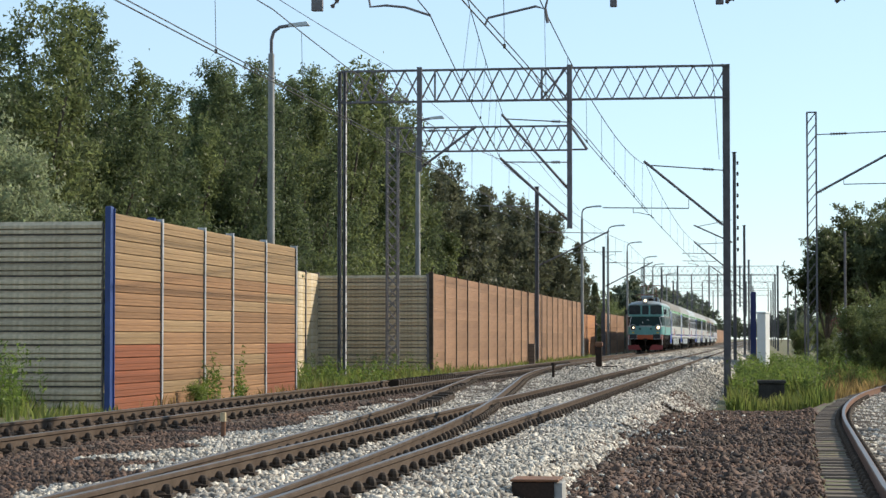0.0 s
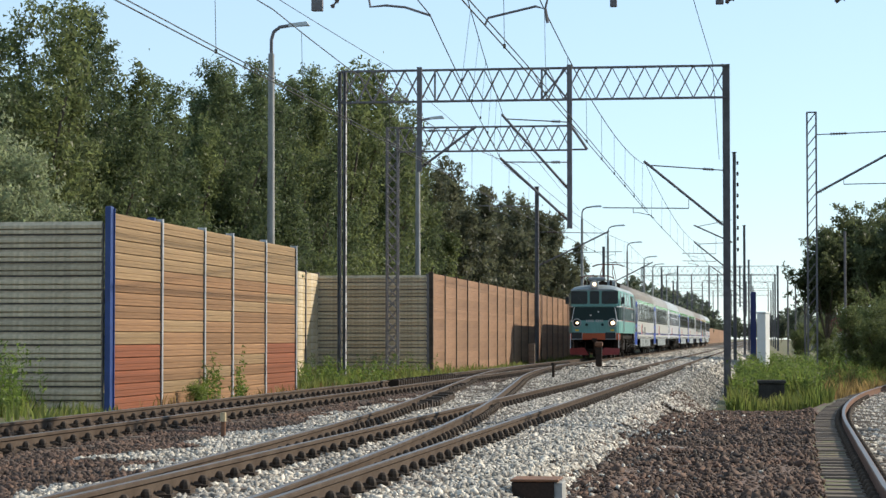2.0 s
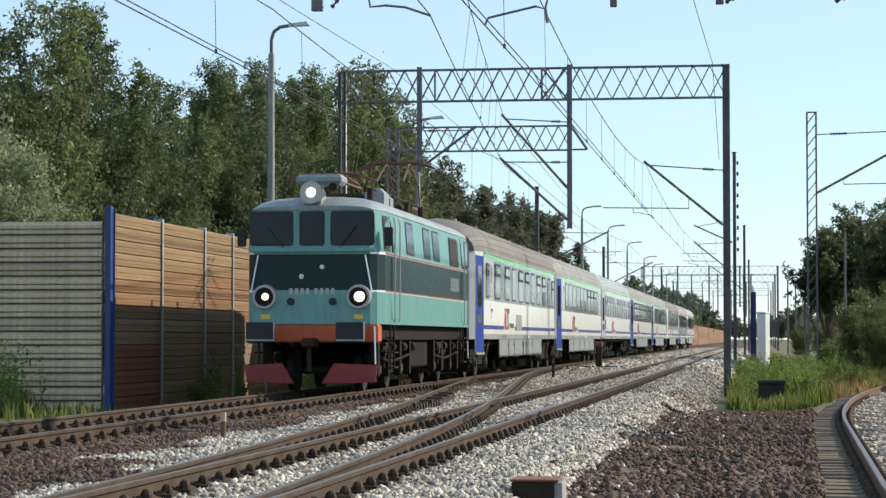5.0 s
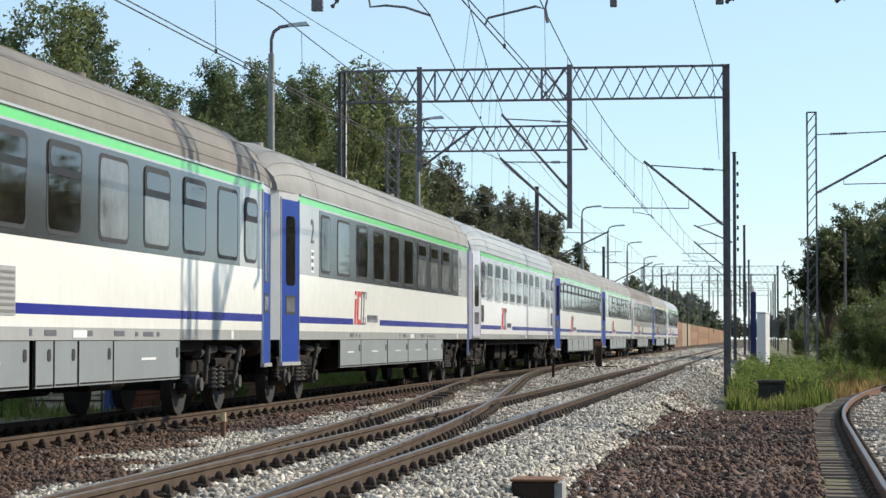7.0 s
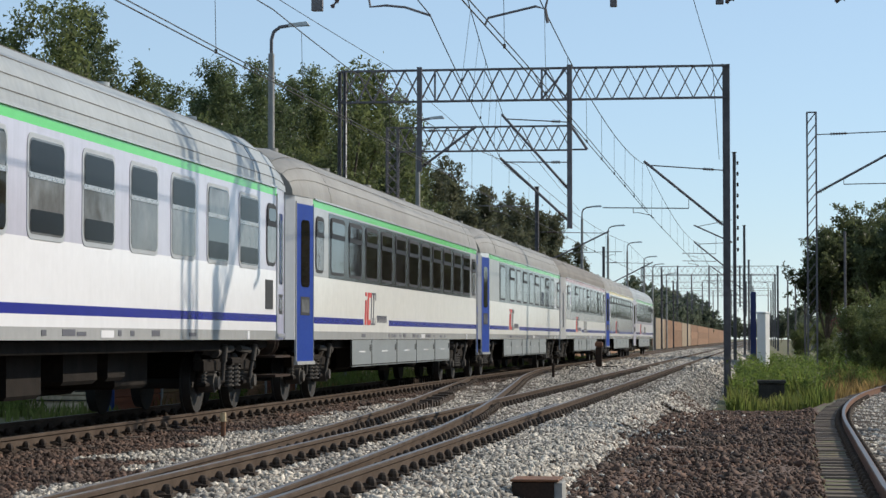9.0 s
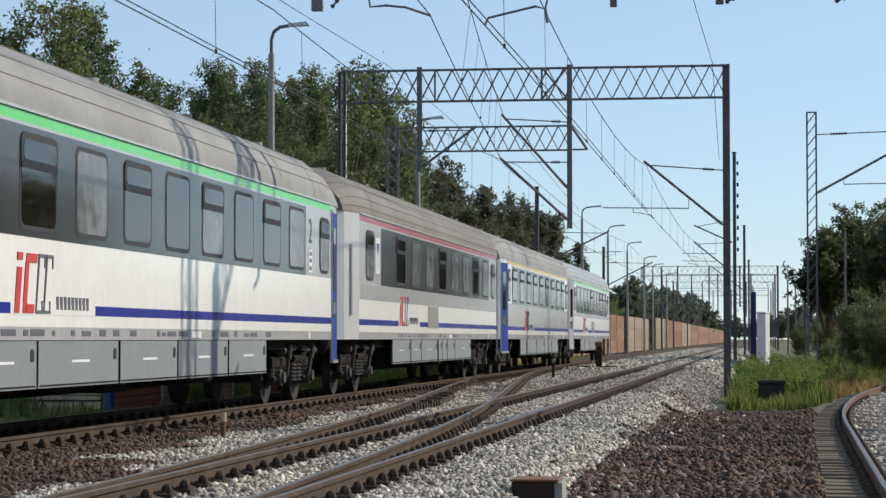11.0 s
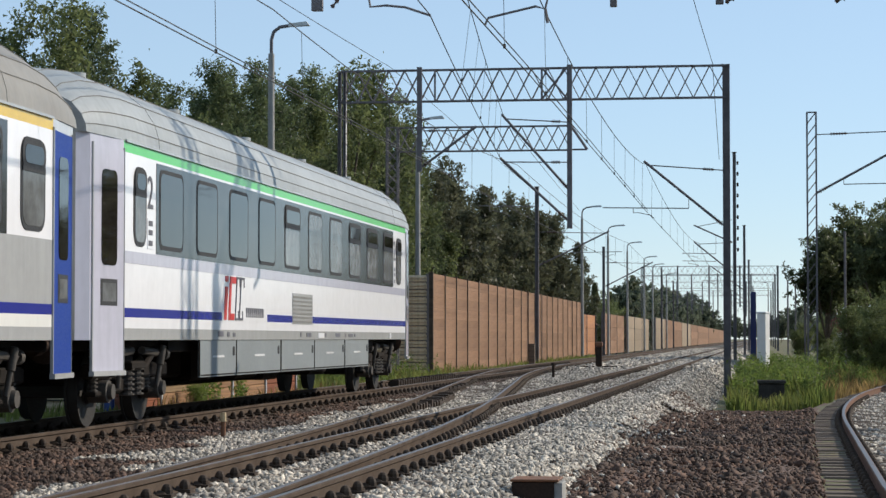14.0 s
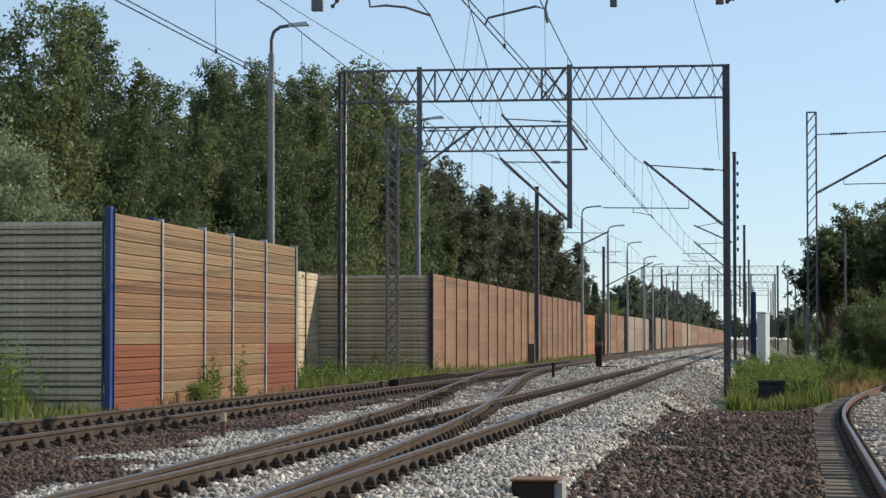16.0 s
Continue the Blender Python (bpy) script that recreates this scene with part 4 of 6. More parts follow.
def tree_mesh(kind, seed, material, height, width, size, twigs, leaves):
    """Leaders with rising twigs; every twig carries leaves that thin out towards its tip."""
    rng = np.random.default_rng(seed)
    limbs = MB()
    tr = height * 0.012 + 0.06
    limbs.path([(0, 0, -0.3), (0, 0, height * 0.35), (rng.uniform(-0.3, 0.3), rng.uniform(-0.3, 0.3), height * 0.55)], tr * 0.7, 7)
    n_lead = {"poplar": 9, "conifer": 1}.get(kind, 12)
    lead = [(0.0, 0.0, 1.0)]
    for k in range(n_lead - 1):
        a = 6.283 * k / max(1, n_lead - 1) + rng.uniform(-0.4, 0.4)
        d = width * (rng.uniform(0.2, 0.62) if kind == "poplar" else rng.uniform(0.3, 0.72))
        top = rng.uniform(0.5, 0.98) if kind == "poplar" else (1.02 - 0.42 * (d / width) ** 1.3) * rng.uniform(0.9, 1.0)
        lead.append((d * math.cos(a), d * math.sin(a), top))
    for lx, ly, top in lead[1:]:
        limbs.path([(0, 0, height * 0.16), (lx * 0.6, ly * 0.6, height * top * 0.5), (lx, ly, height * top * 0.7)], tr * 0.22, 5)
    pick = rng.integers(0, n_lead, twigs)
    lx, ly, top = np.array(lead)[pick].T
    t = rng.uniform(0, 1, twigs) ** 0.85
    low = {"round": 0.10, "oak": 0.36}.get(kind, 0.05)
    z0 = height * (low + (top * 0.93 - low) * t)
    a = rng.uniform(0, 6.283, twigs)
    if kind == "poplar":
        ln = width * (0.72 - 0.55 * t) * rng.uniform(0.4, 1.25, twigs)
        rise = rng.uniform(0.15, 1.6, twigs)
    elif kind == "conifer":
        ln = width * (1.03 - t) * rng.uniform(0.6, 1.1, twigs)
        rise = rng.uniform(-0.25, 0.15, twigs)
    else:
        ln = width * ((0.38 - 0.12 * t) if kind == "oak" else (0.55 - 0.22 * t)) * rng.uniform(0.5, 1.35, twigs)
        rise = rng.uniform(-0.2, 1.2, twigs)
    nrm = np.sqrt(1 + rise ** 2)
    way = np.stack([np.cos(a), np.sin(a), rise], 1) / nrm[:, None]
    axis = np.stack([lx * (0.35 + 0.65 * t), ly * (0.35 + 0.65 * t), z0], 1)
    s = rng.uniform(0, 1, (twigs, leaves)) ** 0.75
    spread = (0.23 - 0.12 * s)[..., None] * rng.normal(size=(twigs, leaves, 3)) * (0.7 + 0.1 * width)
    c = axis[:, None] + way[:, None] * (ln[:, None] * s)[..., None] + spread
    c = c.reshape(-1, 3)
    c[:, 2] = np.maximum(c[:, 2], 0.1)
    n = len(c)
    v = LEAF[None] * (size * rng.uniform(0.6, 1.4, (n, 1, 1)))
    v = np.einsum("nij,nkj->nki", turn_random(rng, n), v) + c[:, None]
    return limbs, bulk("crown", v.reshape(-1, 3), np.arange(n * 3).reshape(n, 3), material)


TREES = {}


def plant(key, x, y, z=-0.5, s=1.0, turn=0.0, label="tall leafy tree behind the barrier", name="tree"):
    limbs, crown = TREES[key]
    root = thing(name, label, name.replace("_", " "), "trees along the line")
    root.matrix_basis = pose(x, y, z, 0, 0, turn) @ Matrix.Diagonal((s, s, s, 1))
    t = new("trunk", limbs)
    t.parent = root
    c = new("crown", crown)
    c.parent = root
    return root


def woods():
    def make(key, kind, seed, m, h, w, size, per, nb):
        limbs, crown = tree_mesh(kind, seed, m, h, w, size, per, nb)
        me = bpy.data.meshes.new("trunk")
        me.from_pydata(limbs.v, [], limbs.f)
        me.materials.append(M_BARK)
        TREES[key] = (me, crown)
    make("poplar_a", "poplar", 11, M_LEAFP, 17.0, 3.6, 0.15, 720, 54)
    make("poplar_b", "poplar", 12, M_LEAFM, 15.5, 4.2, 0.15, 700, 54)
    make("poplar_c", "poplar", 13, M_LEAF, 14.0, 3.5, 0.15, 660, 54)
    make("round_a", "round", 14, M_LEAF, 9.5, 3.7, 0.19, 500, 36)
    make("dark", "poplar", 15, M_LEAFK, 13.0, 4.6, 0.24, 520, 44)
    make("silver", "round", 16, M_LEAFS, 9.0, 2.9, 0.13, 560, 44)
    make("conifer", "conifer", 17, M_LEAFD, 11.0, 2.3, 0.28, 320, 28)
    make("bush", "round", 18, M_WEED, 3.2, 1.7, 0.11, 200, 30)
    make("oak", "oak", 23, M_LEAFD, 13.0, 4.3, 0.28, 300, 46)
    # far trees carry the leaf colour with painted-in haze
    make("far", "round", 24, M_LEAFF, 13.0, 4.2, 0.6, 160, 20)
    make("deep", "round", 19, M_LEAF, 13.0, 4.2, 0.52, 200, 20)
    heights = {"poplar_a": 17.0, "poplar_b": 15.5, "poplar_c": 14.0, "round_a": 9.5, "dark": 13.0, "silver": 9.0, "conifer": 11.0}
    rng = random.Random(21)
    # the edge of the wood runs beside the line; height of its crowns along it
    along = [60, 66, 70, 75, 78, 83, 87, 91, 98, 105, 111, 118, 128, 139, 146, 151]
    crest = [12.0, 12.2, 12.2, 12.6, 11.4, 10.8, 12.0, 13.0, 13.7, 13.0, 15.4, 16.5, 16.7, 16.6, 14.8, 12.4]
    y, k = 59.0, 0
    while y < 151:
        key = ("poplar_a", "poplar_c", "poplar_b")[k % 3] if y < 80 or y > 108 else ("poplar_b", "poplar_b", "poplar_b", "poplar_c")[k % 4]
        h = float(np.interp(y, along, crest)) * (1.0, 0.9, 0.97, 0.86)[k % 4]
        plant(key, -13.2 + (0.5, -0.7, 0.1, -0.3)[k % 4], y, -0.5, (h * 1.03 + 0.5) / heights[key], rng.uniform(0, 360), "tall dense green tree behind the barrier")
        y += 1.75 + 0.012 * (y - 59)
        k += 1
    for k in range(20):
        y = 62 + 4.6 * k
        plant("deep", -18.5 + rng.uniform(-1.5, 1.5), y, -0.5, (float(np.interp(y, along, crest)) - 1.6) / 13.0, rng.uniform(0, 360), "dense green tree deep in the wood")
    for x, y, h in ((-10.8, 58.6, 7.6), (-12.0, 60.8, 8.6), (-10.4, 61.6, 6.2)):
        plant("silver", x, y, -0.5, h / 9.0, rng.uniform(0, 360), "silvery leafy tree behind the barrier")
    for x, y, h in ((-9.9, 99.5, 5.6), (-9.2, 103, 5.2), (-11.4, 70, 5.4), (-11.6, 77, 5.0), (-11.8, 85, 5.6), (-11.6, 92, 5.8), (-10.2, 109, 6.0), (-9.8, 117, 5.4), (-9.6, 126, 5.6), (-9.8, 136, 5.2)):
        plant("round_a", x, y, -0.5, h / 9.5, rng.uniform(0, 360), "leafy understorey tree behind the barrier")
    for x, y, h in ((-13.4, 155, 15.0), (-13.0, 163, 15.2), (-14.0, 175, 14.2), (-13.2, 187, 14.6), (-13.0, 200, 15.4), (-13.4, 215, 15.8), (-13.2, 229, 15.4), (-12.6, 242, 14.2), (-12.2, 254, 12.0), (-11.6, 266, 9.4)):
        plant("dark", x, y, -0.5, h / 13.0, rng.uniform(0, 360), "dark dense tree beside the line")
    for x, y, h in ((-12.4, 300, 9.5), (-11.0, 308, 8.4), (-9.4, 336, 11.5)):
        plant("conifer", x, y, -0.5, h / 11.0, rng.uniform(0, 360), "dark conifer behind the barrier")
    for k in range(9):
        y = 272 + 9 * k
        plant("round_a", -9.5 - rng.uniform(0, 4), y, -0.5, rng.uniform(0.6, 0.85), rng.uniform(0, 360), "leafy tree beside the line")
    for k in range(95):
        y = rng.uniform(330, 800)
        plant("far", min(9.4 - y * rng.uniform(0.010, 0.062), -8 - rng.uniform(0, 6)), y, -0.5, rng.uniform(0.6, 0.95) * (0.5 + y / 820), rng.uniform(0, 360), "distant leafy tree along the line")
    # trees beyond the siding
    for key, x, y, s in (("oak", 13.6, 150, 0.74), ("oak", 15.0, 152, 0.86), ("oak", 16.8, 155, 0.87), ("oak", 18.8, 156, 0.78), ("oak", 20.4, 165, 0.8), ("oak", 17.4, 146, 0.86), ("oak", 15.6, 160, 0.84), ("round_a", 14.2, 112, 0.46), ("round_a", 15.4, 108, 0.5), ("round_a", 16.8, 114, 0.55), ("round_a", 14.6, 100, 0.36), ("round_a", 13.0, 128, 0.2), ("round_a", 14.2, 134, 0.26), ("round_a", 15.6, 140, 0.3), ("round_a", 17.0, 145, 0.34), ("round_a", 12.6, 190, 0.34), ("round_a", 14.6, 200, 0.42)):
        plant(key, x, y, -0.7, s, rng.uniform(0, 360), "dark broad tree beyond the siding")
    for k in range(14):
        y = rng.uniform(330, 700)
        plant("far", 9.4 + y * rng.uniform(0.012, 0.05), y, -0.5, rng.uniform(0.4, 0.7), rng.uniform(0, 360), "distant leafy tree along the line")
    for k in range(16):
        y = 150 + 9 * k
        plant("deep", 9.4 + 0.062 * y + rng.uniform(2, 6), y, -0.6, rng.uniform(0.4, 0.58), rng.uniform(0, 360), "leafy tree in the belt beyond the siding")
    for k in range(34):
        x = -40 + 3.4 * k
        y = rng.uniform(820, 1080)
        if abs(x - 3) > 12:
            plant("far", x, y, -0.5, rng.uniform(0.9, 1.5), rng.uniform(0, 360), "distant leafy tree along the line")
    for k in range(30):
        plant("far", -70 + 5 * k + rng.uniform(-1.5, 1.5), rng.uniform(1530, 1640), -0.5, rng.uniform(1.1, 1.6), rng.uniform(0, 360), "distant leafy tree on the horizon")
    # belt of trees beside the siding, seen in the coach windows
    for k in range(34):
        y = 120 + 7.5 * k
        plant("deep", 18 + 0.07 * y + rng.uniform(0, 0.10 * y + 6), y, -0.6, rng.uniform(0.42, 0.68), rng.uniform(0, 360), "leafy tree in the belt beyond the siding")
    # unseen trees added right of the view to darken the nearest coach windows
    for k in range(12):
        plant("deep", 25 + rng.uniform(0, 8), 56 + 5 * k, -0.6, rng.uniform(0.72, 0.9), rng.uniform(0, 360), "leafy tree in the belt beyond the siding")
    # bushes at the barrier and round the mast
    for x, y, s in ((-4.0, 53.2, 0.22), (9.3, 75, 0.38), (9.9, 72, 0.34), (9.0, 88, 0.45), (10.2, 90, 0.45), (10.9, 84, 0.36), (9.6, 100, 0.55)):
        plant("bush", x, y, ground_z(x, y) - 0.1, s, rng.uniform(0, 360), "low leafy bush in the weeds", "bush")


def grass_patch(name, label, material, area, n, height, seed):
    rng = np.random.default_rng(seed)
    x0, x1, y0, y1 = area
    xy = rng.uniform((x0, y0), (x1, y1), (n, 2))
    z = np.array([ground_z(x, y) for x, y in xy])
    clump = np.array([0.55 + 0.9 * noise.noise((x * 0.9, y * 0.35, 2)) for x, y in xy]).clip(0.12, 1.4)
    h = height * clump * rng.uniform(0.5, 1.2, n)
    a = rng.uniform(0, 6.283, n)
    w = 0.016 + 0.012 * rng.uniform(size=n)
    lean = rng.uniform(0.05, 0.45, n) * h
    b = rng.uniform(0, 6.283, n)
    base = np.stack([xy[:, 0], xy[:, 1], z - 0.03], 1)
    side = np.stack([np.cos(a) * w, np.sin(a) * w, np.zeros(n)], 1)
    bend = np.stack([np.cos(b) * lean, np.sin(b) * lean, np.zeros(n)], 1)
    up = np.stack([np.zeros(n), np.zeros(n), h], 1)
    v = np.stack([base - side, base + side, base + bend * 0.35 + up * 0.6 + side * 0.8, base + bend + up, base + bend * 0.35 + up * 0.6 - side * 0.8], 1)
    f = np.arange(n * 5).reshape(n, 5)
    tagged(new(name, bulk(name, v.reshape(-1, 3), f, material)), label, "grass", kind="stuff")


def weed_patch(name, label, material, area, n, height, seed, leaves=26):
    """Upright leafy stalks: each a thin stem with leaves that shrink towards its tip."""
    rng = np.random.default_rng(seed)
    x0, x1, y0, y1 = area
    xy = rng.uniform((x0, y0), (x1, y1), (n, 2))
    keep = np.array([noise.noise((x * 1.1, y * 0.5, 5)) > -0.12 for x, y in xy])
    xy = xy[keep]
    n = len(xy)
    z = np.array([ground_z(x, y) for x, y in xy])
    h = height * rng.uniform(0.35, 1.15, n)
    lean = rng.normal(0, 0.13, (n, 2)) * h[:, None]
    t = rng.uniform(0.12, 1.0, (n, leaves))
    c = np.stack([xy[:, None, 0] + lean[:, None, 0] * t ** 2, xy[:, None, 1] + lean[:, None, 1] * t ** 2, z[:, None] + h[:, None] * t], 2)
    c = c + rng.normal(0, 1, c.shape) * (0.10 - 0.06 * t)[..., None]
    sz = (0.13 - 0.06 * t).reshape(-1, 1, 1) * rng.uniform(0.6, 1.4, (n * leaves, 1, 1))
    v = np.einsum("nij,nkj->nki", turn_random(rng, n * leaves), LEAF[None] * np.array([1.3, 0.8, 1.0]) * sz) + c.reshape(-1, 1, 3)
    a = rng.uniform(0, 6.283, n)
    side = np.stack([np.cos(a), np.sin(a), np.zeros(n)], 1) * 0.009
    base = np.stack([xy[:, 0], xy[:, 1], z - 0.05], 1)
    top = np.stack([xy[:, 0] + lean[:, 0], xy[:, 1] + lean[:, 1], z + h], 1)
    stem = np.stack([base - side, base + side, top], 1)
    v = np.concatenate([v, stem]).reshape(-1, 3)
    tagged(new(name, bulk(name, v, np.arange(len(v)).reshape(-1, 3), material)), label, "weeds", kind="stuff")


def weeds():
    weed_patch("leafy_weeds", "tall leafy weeds round the mast and concrete box", M_WEED, (8.6, 11.3, 68.4, 92), 900, 1.35, 31)
    weed_patch("leafy_weeds", "tall leafy weeds beyond the siding", M_WEED, (11.6, 17, 92, 150), 700, 1.3, 32)
    weed_patch("leafy_weeds", "tall leafy weeds before the grey barrier panel", M_WEED, (-8.2, -5.4, 43, 46.9), 80, 1.5, 33, 40)
    weed_patch("leafy_weeds", "leafy weeds at the foot of the timber barrier", M_WEED, (-4.3, -3.6, 54.6, 56.6), 46, 1.25, 34, 44)
    weed_patch("leafy_weeds", "leafy weeds between the masts and the barrier", M_WEED, (-9.0, -3.6, 70, 95), 260, 0.9, 35)
    grass_patch("tall_grass", "tall green grass beside the mast and siding", M_GRASS, (8.4, 11.3, 64, 110), 16000, 0.95, 1)
    grass_patch("tall_grass", "tall green grass beyond the siding", M_GRASS, (11, 17, 84, 150), 14000, 0.9, 2)
    grass_patch("dry_grass", "dry brown seeding grass beside the siding", M_SEED, (11.2, 16, 76, 125), 9000, 0.8, 3)
    grass_patch("verge_grass", "green weeds at the foot of the barrier", M_GRASS, (-4.4, -2.9, 68, 180), 4800, 0.5, 4)
    grass_patch("verge_grass", "tall weeds before the grey barrier panel", M_GRASS, (-8.0, -3.6, 42, 47.1), 650, 0.6, 5)
    grass_patch("verge_grass", "weeds between the masts", M_GRASS, (-9.2, -3.2, 68, 95), 4200, 0.55, 6)
    grass_patch("dry_grass", "dry stalks at the foot of the barrier", M_SEED, (-4.4, -3.3, 48, 120), 1000, 0.35, 7)


# ---- small lineside things ----
def lineside():
    root = thing("cable_box", "dark cable box with a rusty steel lid beside the ballast", "box")
    part("body", MB().box(7.18, 20.3, -0.5, 7.56, 20.75, -0.14, 0, 0.01), M_IRON, root)
    part("lid", MB().box(7.165, 20.28, -0.14, 7.60, 20.78, -0.118, 0, 0.006), M_RUST, root, "rusty steel lid")
    part("side_flange", MB().box(7.56, 20.32, -0.5, 7.63, 20.7, -0.15, 0, 0.006), M_CONC, root, "pale side flange")
    root = thing("marker_post", "short pale-topped marker post between the tracks", "post")
    part("stake", MB().tube((2.19, 30.07, -0.3), (2.19, 30.07, 0.02), 0.035, 8), M_RUST, root)
    part("cap", MB().tube((2.19, 30.07, 0.02), (2.19, 30.07, 0.14), 0.045, 8, 0.04), M_BOARDY, root, "pale wooden cap")
    root = thing("switch_lantern", "dark rusty switch stand beside the running track", "switch stand")
    part("pillar", MB().box(2.0, 102.2, -0.3, 2.28, 102.5, 0.75, 0, 0.03), M_IRON, root)
    part("cap", MB().box(1.97, 102.15, 0.75, 2.31, 102.55, 1.0, 0, 0.06), M_RUST, root, "rust-red cap")
    part("rod", MB().tube((0.8, 102.3, -0.12), (3.2, 102.3, -0.12), 0.03, 6), M_IRON, root, "throw rod")
    root = thing("dwarf_post", "small dark ground signal post", "post")
    part("shaft", MB().tube((2.3, 78, -0.3), (2.3, 78, 0.2), 0.05, 8).tube((2.3, 78, 0.2), (2.3, 78, 0.3), 0.07, 8), M_IRON, root)
    root = thing("concrete_box", "dark grey concrete box in the grass by the mast", "box")
    part("body", MB().box(9.3, 67, -1.1, 10.05, 67.8, -0.18, 0, 0.02), M_DKCONC, root)
    part("lid", MB().box(9.26, 66.95, -0.18, 10.09, 67.85, -0.08, 0, 0.02), M_DKCONC, root)
    root = thing("white_cabinet", "tall white trackside cabinet", "cabinet")
    root.matrix_basis = pose(9.47, 98.3, 0, 0, 0, 64)
    part("body", MB().box(-0.2, -0.2, -1.0, 0.2, 0.2, 2.2, 0, 0.02), M_WHITEB, root)
    part("lid", MB().box(-0.23, -0.23, 2.2, 0.23, 0.23, 2.28, 0, 0.02), M_WHITEB, root)
    root = thing("navy_board", "narrow navy blue board on a post", "sign board")
    part("panel", MB().box(8.62, 160, -0.5, 9.02, 160.15, 4.4, 0, 0.02), M_NAVY, root)
    root = thing("relay_box", "small dark box on the barrier foot", "box")
    part("body", MB().box(-3.45, 126, -0.4, -3.12, 126.4, 0.85, 0, 0.03), M_SLEEPER, root)
    # houses behind the trees, far off
    for x, y, w, d, h, roofh in ((-13.0, 212, 6.6, 8, 2.4, 1.8), (16.5, 330, 7, 8, 2.0, 2.2), (19.0, 210, 4.5, 5, 1.6, 0.9)):
        root = thing("house", "small house with a red tiled roof behind greenery", "house")
        part("wall", MB().box(x, y, -0.6, x + w, y + d, h, 0, 0.0), M_PLASTER, root)
        mb = MB().hull([(x - 0.3, y - 0.3, h), (x + w + 0.3, y - 0.3, h), (x + w / 2, y - 0.3, h + roofh)], [(x - 0.3, y + d + 0.3, h), (x + w + 0.3, y + d + 0.3, h), (x + w / 2, y + d + 0.3, h + roofh)])
        part("roof", mb, M_ROOFT, root, "red tile roof")
        part("window", MB().box(x + w * 0.3, y - 0.02, 1.0, x + w * 0.3 + 0.9, y, 2.2), M_GLASS, root)
    # insulator stack on the mast behind the portal
    root = thing("switch_gear", "dark switch gear on the overhead line mast", "switch gear")
    for k in range(9):
        z = 6.3 + k * 0.72
        part("switch", MB().box(7.795, 151.9, z + 0.6, 7.93, 152.02, z + 0.86, 0, 0.04), M_IRON, root)


ground_sheet()
ballast()
tracks()
barriers()
overhead()
lineside()
woods()
weeds()
scatter()


# ---- the train; each vehicle's own y = 0 is its leading buffer face, z = 0 the rail top ----
def pane_shape(y0, y1, z0, z1, r=0.12, n=4):
    pts = []
    for cy, cz, a0 in ((y1 - r, z1 - r, 0), (y0 + r, z1 - r, 90), (y0 + r, z0 + r, 180), (y1 - r, z0 + r, 270)):
        for k in range(n + 1):
            a = radians(a0 + 90 * k / n)
            pts.append((cy + r * math.cos(a), cz + r * math.sin(a)))
    return pts


def slab(mb, fx, pts, t, mi=0):
    """A plate on the flank: outline of (y, z), from the surface fx(y, z) outwards by t."""
    s = [(fx(y, z) - 0.015, y, z) for y, z in pts]
    e = [(fx(y, z) + t, y, z) for y, z in pts]
    mb.hull(s, e, mi)
    return mb


def rect(y0, y1, z0, z1):
    return [(y1, z1), (y0, z1), (y0, z0), (y1, z0)]


def window(parent, fx, y0, y1, z0, z1, transom, side, glass, r=0.14, framed=True):
    g = fx
    mb = MB()
    slab(mb, g, pane_shape(y0, y1, z0, z1, r), 0.010)
    w = part("window", flip(mb, side), M_BLACK if framed else M_FRAME, parent, "window in a dark rubber seal" if framed else "window in a silver frame")
    mb = MB()
    slab(mb, g, pane_shape(y0 + 0.055, y1 - 0.055, z0 + 0.055, z1 - 0.055, r * 0.8), 0.014)
    part("pane", flip(mb, side), glass, w)
    if not framed:
        mb = MB()
        slab(mb, g, pane_shape(y0 + 0.08, y1 - 0.08, z0 + (z1 - z0) * 0.62, z1 - 0.08, r * 0.6), 0.018)
        part("upper_pane", flip(mb, side), M_GLASSL if glass is M_GLASS else M_DIM, w)
        if int(y0 * 10) % 3:
            mb = MB()
            slab(mb, g, pane_shape(y0 + 0.09, y1 - 0.09, z0 + 0.08, z0 + (z1 - z0) * 0.28, r * 0.4), 0.018)
            part("lower_pane", flip(mb, side), M_DIM, w)
    if transom:
        zt = z0 + (z1 - z0) * (0.66 if framed else 0.6)
        if framed:
            mb = MB()
            slab(mb, g, pane_shape(y0 + 0.02, y1 - 0.02, zt - 0.02, z1 - 0.02, r * 0.7), 0.022)
            part("tilt_frame", flip(mb, side), M_BLACK, w, "dark frame of the tilting pane")
            mb = MB()
            slab(mb, g, pane_shape(y0 + 0.09, y1 - 0.09, zt + 0.06, z1 - 0.085, r * 0.5), 0.026)
            part("upper_pane", flip(mb, side), M_GLASS, w)
        mb = MB()
        slab(mb, g, rect(y0 + 0.03, y1 - 0.03, zt - 0.03, zt + 0.03), 0.024)
        part("transom", flip(mb, side), M_BLACK if framed else M_CHROME, w)
    return w


def flip(mb, side):
    if side < 0:
        mb.v = [(-x, y, z) for x, y, z in mb.v]
        mb.f = [f[::-1] for f in mb.f]
    return mb


